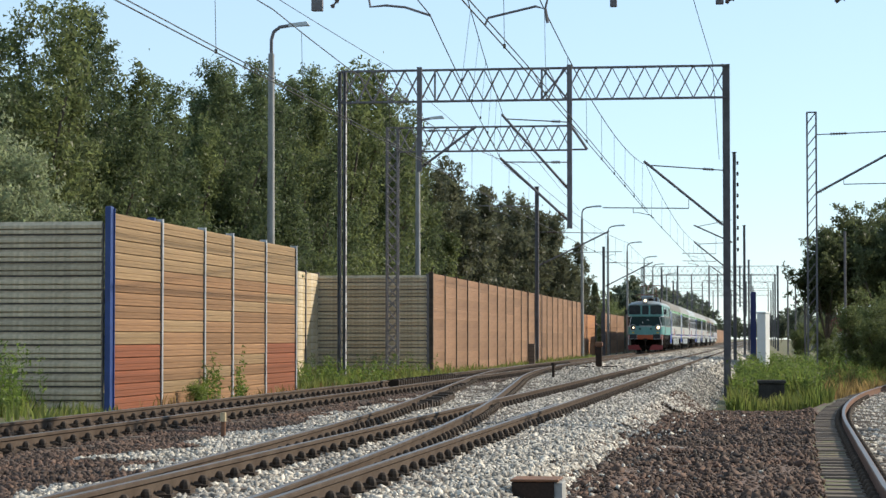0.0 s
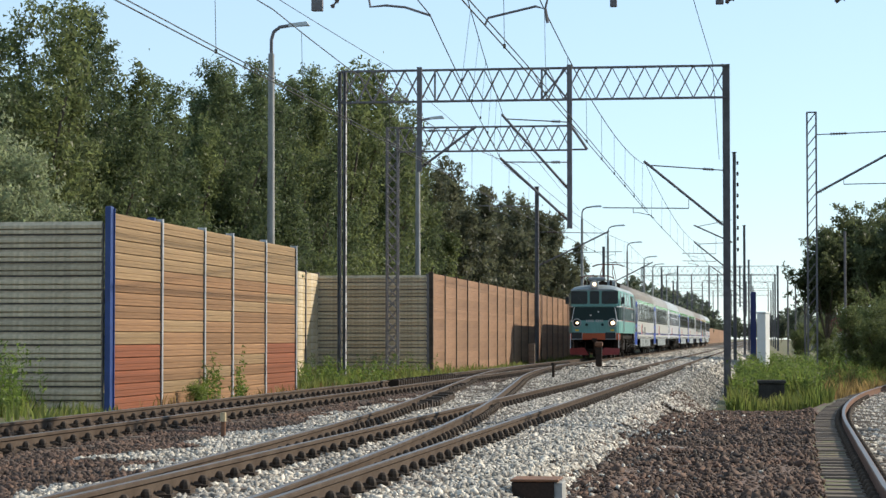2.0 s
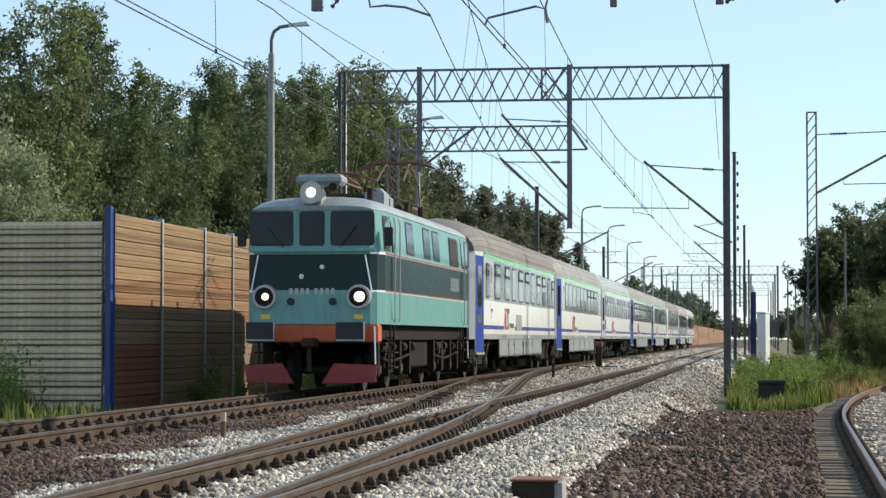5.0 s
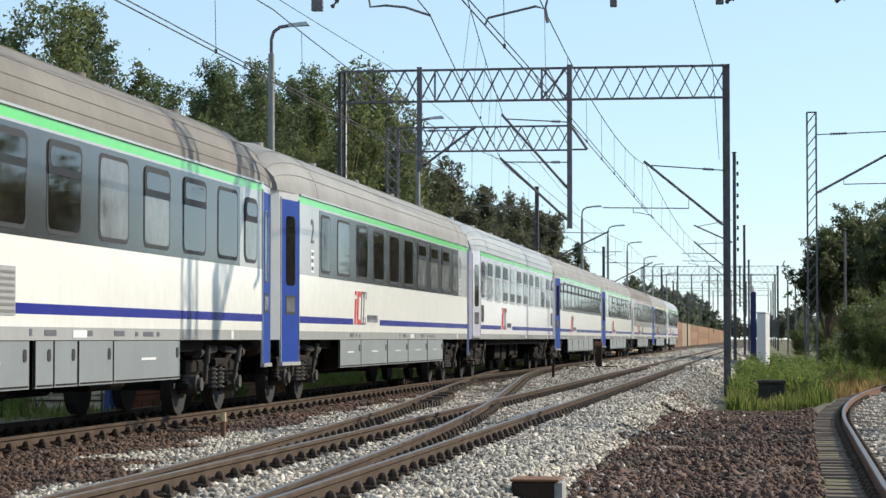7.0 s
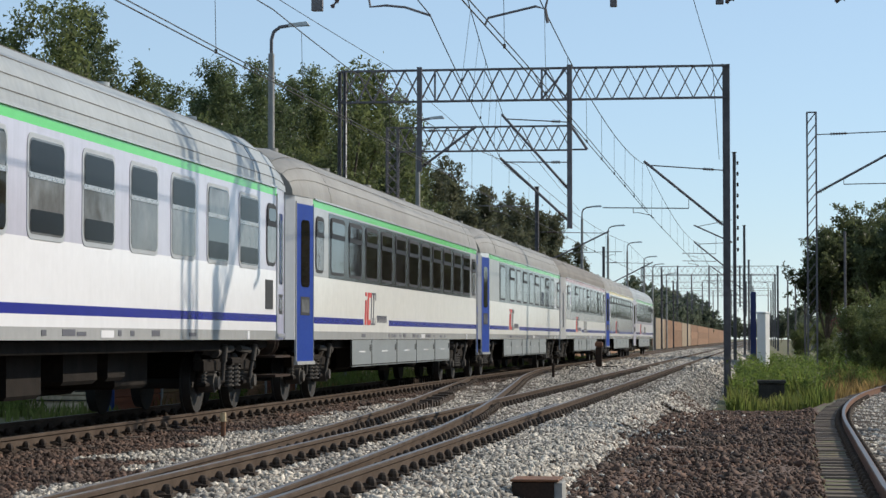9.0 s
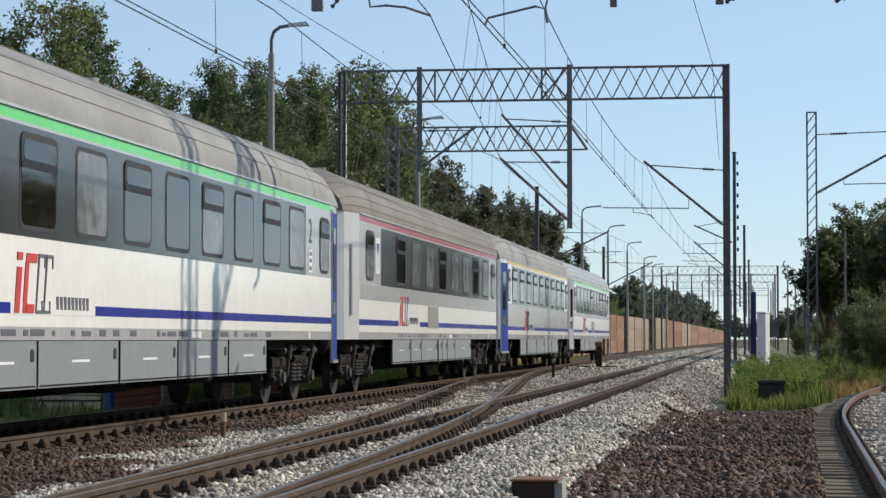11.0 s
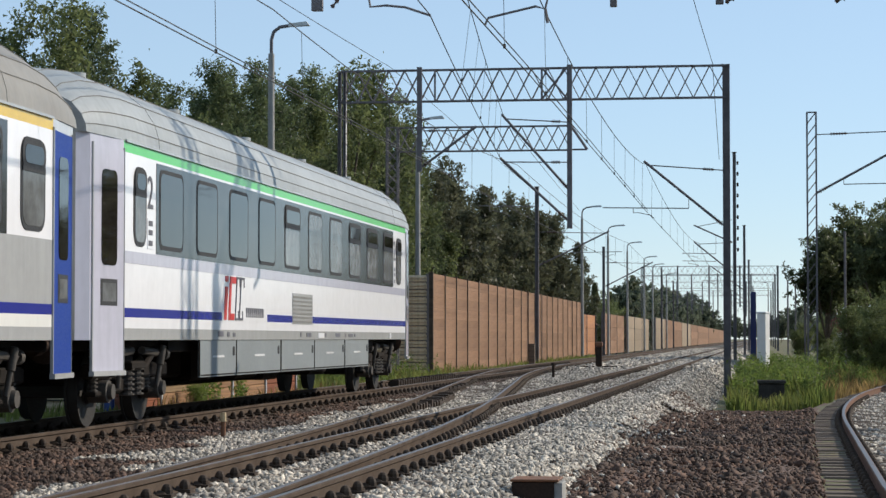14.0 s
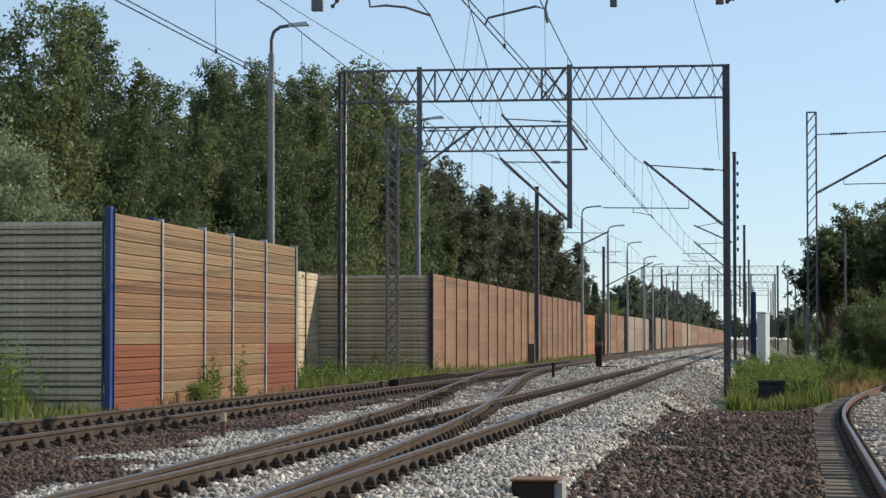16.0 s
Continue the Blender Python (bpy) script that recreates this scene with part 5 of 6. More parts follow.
def wheelset(parent, y, r=0.46, label="steel wheelset"):
    mb = MB()
    for s in (-1, 1):
        mb.tube((s * 0.68, y, r), (s * 0.82, y, r), r, 20, r * 0.985)
        mb.tube((s * 0.66, y, r), (s * 0.69, y, r), r + 0.03, 20)
        mb.tube((s * 0.82, y, r), (s * 0.86, y, r), r * 0.35, 12)
    mb.tube((-0.7, y, r), (0.7, y, r), 0.09, 8)
    return part("wheelset", mb, M_STEEL, parent, label, True)


def bogie(parent, yc, base=2.5):
    mb = MB()
    for s in (-1, 1):
        mb.box(s * 0.90, yc - base / 2 - 0.55, 0.62, s * 1.06, yc + base / 2 + 0.55, 0.82, 0, 0.03)
        mb.box(s * 0.92, yc - 0.7, 0.42, s * 1.04, yc + 0.7, 0.64, 0, 0.04)
        mb.tube((s * 1.06, yc - base / 2 - 0.75, 0.95), (s * 1.06, yc - base / 2 + 0.25, 0.9), 0.05, 8)
        mb.tube((s * 1.10, yc + 0.3, 0.7), (s * 1.10, yc + 1.0, 1.0), 0.05, 8)
        mb.box(s * 0.86, yc - 0.35, 0.72, s * 1.16, yc + 0.35, 0.84, 0, 0.03)
    mb.box(-1.0, yc - 0.25, 0.5, 1.0, yc + 0.25, 0.95, 0, 0.03)
    b = part("bogie", mb, M_UNDER, parent, "dirty black bogie frame")
    for s in (-1, 1):
        for e in (-1, 1):
            y = yc + e * 0.95
            part("damper", MB().ribbed((s * 1.14, y, 0.5), (s * 1.2, y + e * 0.1, 1.05), [(0, 0.035), (0.5, 0.035), (0.52, 0.055), (0.98, 0.055), (1, 0.03)], 10), M_DAMP, b, "grey hydraulic damper", True)
            part("sway_link", MB().tube((s * 1.12, yc + e * 0.25, 0.98), (s * 1.12, yc + e * 1.3, 0.93), 0.055, 8).tube((s * 1.12, yc + e * 1.3, 0.93), (s * 1.12, yc + e * 1.42, 0.93), 0.09, 10), M_DAMP, b, "grey yaw damper", True)
    coil = [(0, 0.6)]
    for k in range(6):
        coil += [((k + 0.15) / 6, 1.0), ((k + 0.5) / 6, 1.0), ((k + 0.6) / 6, 0.7), ((k + 0.98) / 6, 0.7)]
    for s in (-1, 1):
        for d in (-0.22, 0.22):
            part("spring", MB().ribbed((s * 1.05, yc + d, 0.38), (s * 1.05, yc + d, 0.78), [(t, r * 0.105) for t, r in coil]), M_DAMP, b, "coil spring")
        for e in (-1, 1):
            y = yc + e * base / 2
            for d in (-0.3, 0.3):
                part("spring", MB().ribbed((s * 0.98, y + d, 0.46), (s * 0.98, y + d, 0.76), [(t, r * 0.075) for t, r in coil], 8), M_DAMP, b, "coil spring")
            part("axlebox", MB().ribbed((s * 0.86, y, 0.46), (s * 1.17, y, 0.46), [(0, 0.15), (0.8, 0.15), (0.82, 0.11), (1, 0.1)], 12), M_DAMP, b, "grey axle box", True)
            part("swing_arm", MB().box(s * 0.9, y - 0.42, 0.40, s * 1.06, y + 0.42, 0.47, 0, 0.02), M_UNDER, b)
    for e in (-1, 1):
        wheelset(b, yc + e * base / 2)
    return b


def buffers(parent, y, sgn):
    for s in (-1, 1):
        part("buffer", MB().ribbed((s * 0.87, y, 1.06), (s * 0.87, y + sgn * 0.5, 1.06), [(0, 0.2), (0.02, 0.23), (0.1, 0.23), (0.14, 0.09), (0.6, 0.09), (0.62, 0.13), (1, 0.13)], 16), M_IRON, parent, "round side buffer", True)


COACH_Z = (1.12, 1.27, 1.41, 1.53, 2.20, 2.26, 3.47, 3.51, 3.65)


def flank(L, taper=True):
    """Half width of the coach at (y, z)."""
    def fx(y, z):
        w = 1.42
        e = min(y, L - y)
        if taper and e < 1.45:
            w -= 0.1 * (1.45 - e)
        return w
    return fx


def glyph(parent, text, fx, y, z, size, material):
    cu = bpy.data.curves.new("numeral", "FONT")
    cu.body, cu.size, cu.extrude = text, size, 0.002
    ob = bpy.data.objects.new("tmp", cu)
    scene.collection.objects.link(ob)
    me = bpy.data.meshes.new_from_object(ob.evaluated_get(bpy.context.evaluated_depsgraph_get()))
    bpy.data.objects.remove(ob)
    me.name = "class_numeral"
    me.materials.append(material)
    o = new("class_numeral", me)
    o.parent = parent
    o.matrix_basis = pose(fx(y, z) + 0.006, y, z, 90, 0, 90)
    o["label"] = "painted class number"
    return o


def coach(label, L, stripe, upper, lower, mid, roofm, windows, z_win, band, door, numeral, skirts, logo_y, grille_y, transoms, glasses, taper=True, small=(), doors=(1, 1), numeral_y=(), sign=None, waist=None):
    root = thing("passenger_coach", label, "railway coach", "coaches of the train")
    fx = flank(L, taper)
    low = 0.74 if skirts else 1.22
    zs = list(COACH_Z)
    y_st = [0.2, 0.36, 1.45, 2.8, L - 2.8, L - 1.45, L - 0.36, L - 0.2]

    def prof(y):
        right = [(fx(y, z), z) for z in zs]
        return [(-x, z) for x, z in right[::-1]] + right
    # closed loop: left side down, then right side up
    mats = [lower, upper, mid, M_BLUE, stripe, M_UNDER, M_LGREY, M_LAV if door is M_LAV else M_ENDP]
    names = [M_LGREY, lower, M_BLUE, mid, mid, upper, upper, stripe]
    idx = {id(m): k for k, m in enumerate(mats)}
    seg = [idx.get(id(m), 6) for m in names]
    loop = seg[::-1] + [5] + seg + [6]
    mb = MB()
    prs = []
    for y in y_st:
        p = prof(y)
        k = 0.12 if y in (y_st[0], y_st[-1]) else 0.0
        prs.append([(x - math.copysign(k, x), z) for x, z in p])
    # plain painted ends round the doors, the striped flank between them
    plain = [7] * (len(loop) - 1) + [6]
    mb.loft(prs[:3], y_st[:3], plain)
    mb.loft(prs[2:6], y_st[2:6], loop)
    mb.loft(prs[5:], y_st[5:], plain)
    part("body", mb, mats, root, "painted steel coach body")
    # roof
    mb = MB()

    def arch(y, drop):
        w = fx(y, 3.65) + 0.015
        h = 4.66 - drop
        pts = [(w, 3.65), (w * 0.99, 3.80), (w * 0.95, 3.99), (w * 0.85, 4.22), (w * 0.66, 4.43), (w * 0.36, 4.595), (0, 4.66)]
        pts = [(x, 3.65 + (z - 3.65) * (h - 3.65) / 1.01) for x, z in pts]
        return pts + [(-x, z) for x, z in pts[-2::-1]]
    ys = [0.2, 0.5, 1.1, 1.9, 3.5] + [3.5 + (L - 7) * k / 6 for k in range(1, 6)] + [L - 3.5, L - 1.9, L - 1.1, L - 0.5, L - 0.2]
    drops = [0.36, 0.2, 0.07, 0.0, 0.0] + [0.0] * 5 + [0, 0, 0.07, 0.2, 0.36]
    mb.loft([arch(y, d) for y, d in zip(ys, drops)], ys, 0)
    rf = part("roof", mb, roofm, root, "curved weathered roof with long seams", True)
    mb = MB()
    for k in ((2, 3, 4) if roofm is M_ROOF else ((1, 2, 3, 4) if not band else (1, 2, 3, 4, 5))):
        for s in (-1, 1):
            mb = MB()
            q = [(arch(y, d)[k], y) for y, d in zip(ys, drops)]
            for (p0, a), (p1, b) in zip(q[:-1], q[1:]):
                mb.tube((s * (p0[0] + 0.004), a, p0[1] + 0.003), (s * (p1[0] + 0.004), b, p1[1] + 0.003), 0.006, 4)
            part("long_seam", mb, M_SEAM, rf, "thin roof seam")
    for y in (3.1, L - 3.1):
        mb = MB()
        q = [(x * 1.004, z + 0.004) for x, z in arch(y, 0)]
        for (x0, z0), (x1, z1) in zip(q[:-1], q[1:]):
            mb.tube((x0, y, z0), (x1, y, z1), 0.003, 4)
        part("cross_seam", mb, M_SEAM, rf, "thin roof seam")
    mb = MB()
    for s in (-1, 1):
        mb.box(s * (fx(9, 3.65)), 1.5, 3.635, s * (fx(9, 3.65) + 0.03), L - 1.5, 3.665)
    part("gutter", mb, M_LGREY, rf, "thin rain gutter")
    # flank details on both sides
    for side in (1, -1):
        if waist:
            mb = MB()
            slab(mb, fx, rect(1.5, L - 1.5, waist[0], 2.255), 0.004)
            part("waist_band", flip(mb, side), waist[1], root, "painted band under the windows")
        if band:
            a, b = band
            mb = MB()
            slab(mb, fx, rect(a, b, 2.26, 3.475), 0.006)
            part("window_band", flip(mb, side), M_BAND, root, "dark grey band round the windows")
        for k, (a, b) in enumerate(windows):
            window(root, fx, a, b, z_win[0], z_win[1], transoms[k % len(transoms)], side, glasses[k % len(glasses)], framed=bool(band))
        for a, b in small:
            window(root, fx, a, b, 2.33, 3.36, not band or True, side, M_GLASSL, 0.2)
        for k, has in enumerate(doors):
            a, b = (0.44, 1.43) if k == 0 else (L - 1.43, L - 0.44)
            if not has:
                mb = MB()
                slab(mb, fx, rect(a + 0.3, a + 0.36, 1.6, 3.0), 0.05)
                part("grab_rail", flip(mb, side), M_LGREY, root, "long grab rail")
                continue
            mb = MB()
            slab(mb, fx, rect(a, b, low, 3.52), 0.012)
            d = part("door", flip(mb, side), door, root, "folding entrance door")
            mb = MB()
            c = (a + b) / 2
            slab(mb, fx, pane_shape(c - 0.24, c + 0.26, 2.05, 3.24, 0.10), 0.02)
            part("pane", flip(mb, side), M_GLASS, d)
            mb = MB()
            slab(mb, fx, rect(c - 0.26, c + 0.28, 1.55, 1.88), 0.016)
            part("lower_pane", flip(mb, side), M_BLACK, d)
            mb = MB()
            slab(mb, fx, rect(c - 0.21, c + 0.23, 1.60, 1.83), 0.019)
            part("lower_glass", flip(mb, side), M_GLASSL, d)
            mb = MB()
            slab(mb, fx, rect(a - 0.03, a - 0.008, low, 3.55), 0.02)
            slab(mb, fx, rect(b + 0.008, b + 0.018, low, 3.55), 0.02)
            slab(mb, fx, rect(a - 0.05, b + 0.01, low - 0.06, low), 0.05)
            part("door_frame", flip(mb, side), M_LGREY, d, "pale door edge and step")
        for k, (a, b) in enumerate(skirts):
            mb = MB()
            slab(mb, lambda y, z: 1.385, rect(a, b, 0.58, 1.115), 0.02)
            cover = part("skirt_panel", flip(mb, side), M_SKIRT, root, "grey equipment cover")
            mb = MB()
            slab(mb, lambda y, z: 1.405, pane_shape(b - 0.22, b - 0.1, 0.88, 1.02, 0.04), 0.008)
            part("latch", flip(mb, side), M_BLACK, cover, "black recessed latch")
            mb = MB()
            slab(mb, lambda y, z: 1.403, rect(a + 0.04, b - 0.04, 0.60, 0.618), 0.010)
            slab(mb, lambda y, z: 1.403, rect(a - 0.028, a - 0.002, 0.60, 1.11), 0.004)
            part("cover_edge", flip(mb, side), M_UNDER, cover, "dark gap round the cover")
            if b - a > 1.5:
                mb = MB()
                c = (a + b) / 2
                slab(mb, lambda y, z: 1.403, rect(c - 0.35, c + 0.35, 0.86, 0.89), 0.006)
                part("marking", flip(mb, side), M_WHITE, cover, "white printed line")
        if not skirts:
            for a in (1.72, L - 2.3):
                mb = MB()
                slab(mb, fx, rect(a, a + 0.55, 1.62, 2.1), 0.010)
                part("side_vent", flip(mb, side), M_BLACK, root, "dark square vent")
            for z in (0.5, 0.82):
                for a in (0.3, L - 1.5):
                    part("entry_step", flip(MB().box(1.05, a, z, 1.42, a + 1.2, z + 0.04), side), M_IRON, root, "worn steel step")
        if logo_y is not None:
            mb = MB()
            y = logo_y
            slab(mb, fx, [(y + 0.22, 1.92), (y + 0.06, 1.92), (y - 0.04, 1.42), (y + 0.12, 1.42)], 0.012)
            slab(mb, fx, rect(y + 0.06, y + 0.24, 2.0, 2.08), 0.012)
            slab(mb, fx, [(y + 0.75, 2.08), (y + 0.38, 2.08), (y + 0.36, 1.98), (y + 0.73, 1.98)], 0.012)
            slab(mb, fx, [(y + 0.46, 1.98), (y + 0.34, 1.98), (y + 0.24, 1.42), (y + 0.36, 1.42)], 0.012)
            slab(mb, fx, [(y + 0.64, 1.52), (y + 0.36, 1.52), (y + 0.34, 1.42), (y + 0.62, 1.42)], 0.012)
            part("emblem", flip(mb, side), M_RED, root, "red painted operator emblem")
            mb = MB()
            for k in range(2):
                q = y + 0.80 + 0.28 * k
                slab(mb, fx, rect(q, q + 0.24, 2.05, 2.085), 0.012)
                slab(mb, fx, rect(q + 0.21, q + 0.24, 1.93, 2.05), 0.011)
                slab(mb, fx, rect(q - 0.12, q + 0.14, 1.42, 1.455), 0.012)
                slab(mb, fx, rect(q + 0.1, q + 0.135, 1.455, 1.56), 0.011)
                slab(mb, fx, [(q + 0.035, 2.06), (q, 2.06), (q - 0.12, 1.43), (q - 0.085, 1.43)], 0.013)
            for k in range(9):
                q = y + 1.45 + 0.145 * k
                slab(mb, fx, rect(q, q + 0.09, 1.47, 1.62), 0.008)
            part("lettering", flip(mb, side), M_PRINT, root, "dark painted lettering bars")["kind"] = "stuff"
            # the blue line stops beside the emblem
            mb = MB()
            slab(mb, fx, rect(y - 0.15, y + 2.98, 1.405, 1.535), 0.004)
            part("stripe_gap", flip(mb, side), mid, root, "gap in the blue line")
        if grille_y is not None:
            mb = MB()
            slab(mb, fx, rect(grille_y, grille_y + 1.75, 1.39, 1.92), 0.010)
            g = part("grille", flip(mb, side), M_LGREY, root, "louvred vent")
            for k in range(7):
                mb = MB()
                slab(mb, fx, rect(grille_y + 0.04, grille_y + 1.71, 1.42 + 0.07 * k, 1.45 + 0.07 * k), 0.016)
                part("louvre", flip(mb, side), M_SEAM, g)
        rr = random.Random(int(L * 10))
        mb = MB()
        q = 6.5
        while q < L - 7:
            w = rr.uniform(0.08, 0.5)
            if rr.random() < 0.6:
                slab(mb, fx, rect(q, q + w, 1.17, 1.22 + rr.uniform(0, 0.03)), 0.006)
            q += w + rr.uniform(0.06, 0.5)
        part("marking", flip(mb, side), M_PRINT, root, "small dark printed markings")["kind"] = "stuff"
        mb = MB()
        slab(mb, fx, rect(L * 0.55, L * 0.55 + 0.55, 1.15, 1.24), 0.007)
        part("notice", flip(mb, side), M_WHITE, root, "white notice plate")
        mb = MB()
        slab(mb, fx, rect(L - 3.6, L - 3.45, 1.13, 1.26), 0.007)
        part("notice", flip(mb, side), M_WHITE, root, "white notice plate")
        if numeral and side > 0:
            for q in numeral_y:
                glyph(root, numeral, fx, q, 2.85, 0.62, M_PRINT)
                mb = MB()
                slab(mb, fx, rect(q + 0.02, q + 0.3, 2.32, 2.72), 0.007)
                plate = part("pictogram_plate", mb, M_WHITE, root, "white pictogram plate")
                for z in (2.36, 2.5, 2.62):
                    mb = MB()
                    slab(mb, fx, rect(q + 0.06, q + 0.26, z, z + 0.07), 0.009)
                    part("pictogram", mb, M_PRINT, plate)
        if sign:
            mb = MB()
            slab(mb, fx, rect(*sign), 0.007)
            plate = part("sign_plate", flip(mb, side), M_WHITE, root, "white sign plate with a dark symbol")
            mb = MB()
            a, b, c, d = sign
            slab(mb, fx, [(b - 0.08, d - 0.12), (a + 0.08, d - 0.12), ((a + b) / 2 - 0.03, (c + d) / 2), ((a + b) / 2 + 0.03, (c + d) / 2)], 0.010)
            slab(mb, fx, rect((a + b) / 2 - 0.02, (a + b) / 2 + 0.02, c + 0.1, (c + d) / 2), 0.010)
            part("symbol", flip(mb, side), M_BLUE, plate)
    # ends and underside
    for e, s in ((0.2, 1), (L - 0.2, -1)):
        mb = MB()
        for k in range(4):
            y = e - s * 0.05 * k
            mb.box(-0.72, y - 0.022, 1.15, 0.72, y + 0.022, 3.55, 0, 0.02)
        part("gangway", mb, M_BLACK, root, "black rubber gangway")
        buffers(root, 0 if s > 0 else L, s)
    mb = MB()
    mb.box(-1.2, 4.5, 0.95, 1.2, L - 4.5, 1.12, 0, 0.02)
    mb.box(-1.05, 0.5, 0.98, 1.05, L - 0.5, 1.12, 0, 0.02)
    # added full-length box on the far side keeps the shaded gap under the floor dark
    mb.box(-1.0, 6.3, 0.34, -0.45, L - 6.6, 0.98, 0, 0.04)
    rr = random.Random(5)
    q = 6.3
    while q < L - 7.2:
        w = rr.uniform(0.7, 1.7)
        mb.box(-1.05 + rr.uniform(0, 0.25), q, rr.uniform(0.36, 0.6), 0.85 - rr.uniform(0, 0.3), q + w, 1.0, 0, 0.05)
        q += w + rr.uniform(0.15, 0.8)
    part("underframe", mb, M_UNDER, root, "dark underfloor equipment")
    bogie(root, 3.15)
    bogie(root, L - 3.15)
    for k in range(5):
        y = 3.0 + (L - 6) * k / 4
        part("roof_vent", MB().tube((0.3, y, 4.56), (0.3, y, 4.70), 0.14, 10), roofm, root, "low roof ventilator", True)
    return root


def span_windows(y0, n, pitch, w):
    return [(y0 + pitch * k, y0 + pitch * k + w) for k in range(n)]


def make_coaches():
    sk = [(5.7, 8.25), (8.37, 9.93), (10.0, 12.64), (12.87, 13.5), (13.56, 14.42), (14.5, 15.9), (15.96, 19.2)]
    sk2 = [(5.5, 7.75), (7.82, 11.0), (11.1, 13.9), (13.98, 16.9), (17.0, 19.6)]
    G, P = M_GLASS, M_GLASSL
    zw = (2.33, 3.41)
    cars = [
        (17.48, coach("cream and grey passenger coach with a green roofline stripe", L=25.8, stripe=M_GREEN, upper=M_LGREY, lower=M_CREAM, mid=M_CREAM, roofm=M_ROOFB, windows=[(4.37, 5.7)] + span_windows(7.06, 8, 2.03, 1.33), z_win=zw, band=(4.2, 22.75), door=M_DOORB, numeral="2", numeral_y=(3.3,), skirts=sk, logo_y=6.95, grille_y=10.34, transoms=(1, 1, 0), glasses=(G, P, P, G), small=((2.1, 2.95), (23.05, 23.95)), sign=(3.25, 3.87, 1.62, 2.15))),
        (43.3, coach("cream passenger coach with flush dark saloon windows", L=25.8, stripe=M_GREEN, upper=M_LGREY, lower=M_CREAM, mid=M_CREAM, roofm=M_ROOF, windows=[(3.42, 4.35)] + span_windows(5.05, 8, 2.035, 1.33) + [(21.31, 22.24)], z_win=zw, band=(3.3, 22.45), door=M_DOORB, numeral="2", numeral_y=(2.5, 22.7), skirts=sk2, logo_y=6.95, grille_y=None, transoms=(0, 0, 0, 0, 0, 0, 1, 1, 1, 0), glasses=(G,) * 6 + (P,) * 4)),
        (69.1, coach("lavender and white compartment coach with framed windows", L=25.7, stripe=M_GREEN, upper=M_LAV, lower=M_WHITE, mid=M_WHITE, roofm=M_ROOFS, windows=span_windows(3.09, 10, 2.045, 1.38), z_win=(2.24, 3.42), band=None, door=M_LAV, numeral="2", numeral_y=(2.62,), skirts=(), logo_y=6.86, grille_y=None, transoms=(1,), glasses=(P, P, P, G, P, P, P, P, G, P), small=((1.72, 2.5), (23.45, 24.2)))),
        (95.0, coach("cream saloon coach with a green stripe and tilting windows", L=26.5, stripe=M_GREEN, upper=M_LGREY, lower=M_CREAM, mid=M_CREAM, roofm=M_ROOF, windows=span_windows(3.1, 11, 1.9, 1.45), z_win=zw, band=(2.95, 23.7), door=M_DOORB, numeral="", skirts=sk2, logo_y=6.85, grille_y=None, transoms=(1,), glasses=(G,), small=((1.67, 2.45), (24.0, 24.8)))),
        (121.6, coach("cream passenger coach with dark flush windows", L=26.6, stripe=M_GREEN, upper=M_LGREY, lower=M_CREAM, mid=M_CREAM, roofm=M_ROOF, windows=[(4.37, 5.7)] + span_windows(7.06, 8, 2.03, 1.33), z_win=zw, band=(4.2, 22.75), door=M_DOORB, numeral="2", numeral_y=(23.0,), skirts=sk2, logo_y=6.95, grille_y=None, transoms=(0, 1), glasses=(G, G, P), small=((24.0, 24.9),))),
        (148.3, coach("cream dining coach with a red roofline stripe", L=26.7, stripe=M_REDS, upper=M_LGREY, lower=M_CREAM, mid=M_CREAM, roofm=M_ROOFB, windows=span_windows(6.05, 8, 2.24, 1.32), z_win=zw, band=(4.1, 23.25), door=M_DOORB, numeral="", skirts=sk, logo_y=6.6, grille_y=10.91, transoms=(1, 0, 0), glasses=(G, P, P), small=((2.19, 3.16), (23.81, 24.7)), doors=(0, 1), sign=(3.43, 3.87, 2.5, 3.25), waist=(1.93, M_LGREY))),
        (175.1, coach("grey first class coach with a yellow roofline stripe", L=25.5, stripe=M_YEL, upper=M_WHITE, lower=M_CREAM, mid=M_LGREY, roofm=M_ROOF, windows=span_windows(2.92, 9, 2.25, 1.35), z_win=zw, band=(2.8, 22.45), door=M_DOORB, numeral="", skirts=sk2, logo_y=6.9, grille_y=None, transoms=(1,), glasses=(G, G, G, G, P, G, P, P, P), small=((1.6, 2.3), (22.9, 23.75)))),
        (200.6, coach("white trailing passenger coach with a green stripe", L=25.85, stripe=M_GREEN, upper=M_WHITE, lower=M_WHITE, mid=M_WHITE, roofm=M_ROOFS, windows=span_windows(3.14, 10, 2.018, 1.28), z_win=zw, band=(3.0, 22.65), door=M_LAV, numeral="2", numeral_y=(2.55, 22.68), skirts=sk2, logo_y=6.9, grille_y=11.88, transoms=(0, 0, 0, 0, 1, 0, 0, 1, 1, 1), glasses=(G,) * 4 + (P,) * 6, small=((1.9, 2.5), (23.05, 23.75)), waist=(2.1, M_LAV))),
    ]
    return cars


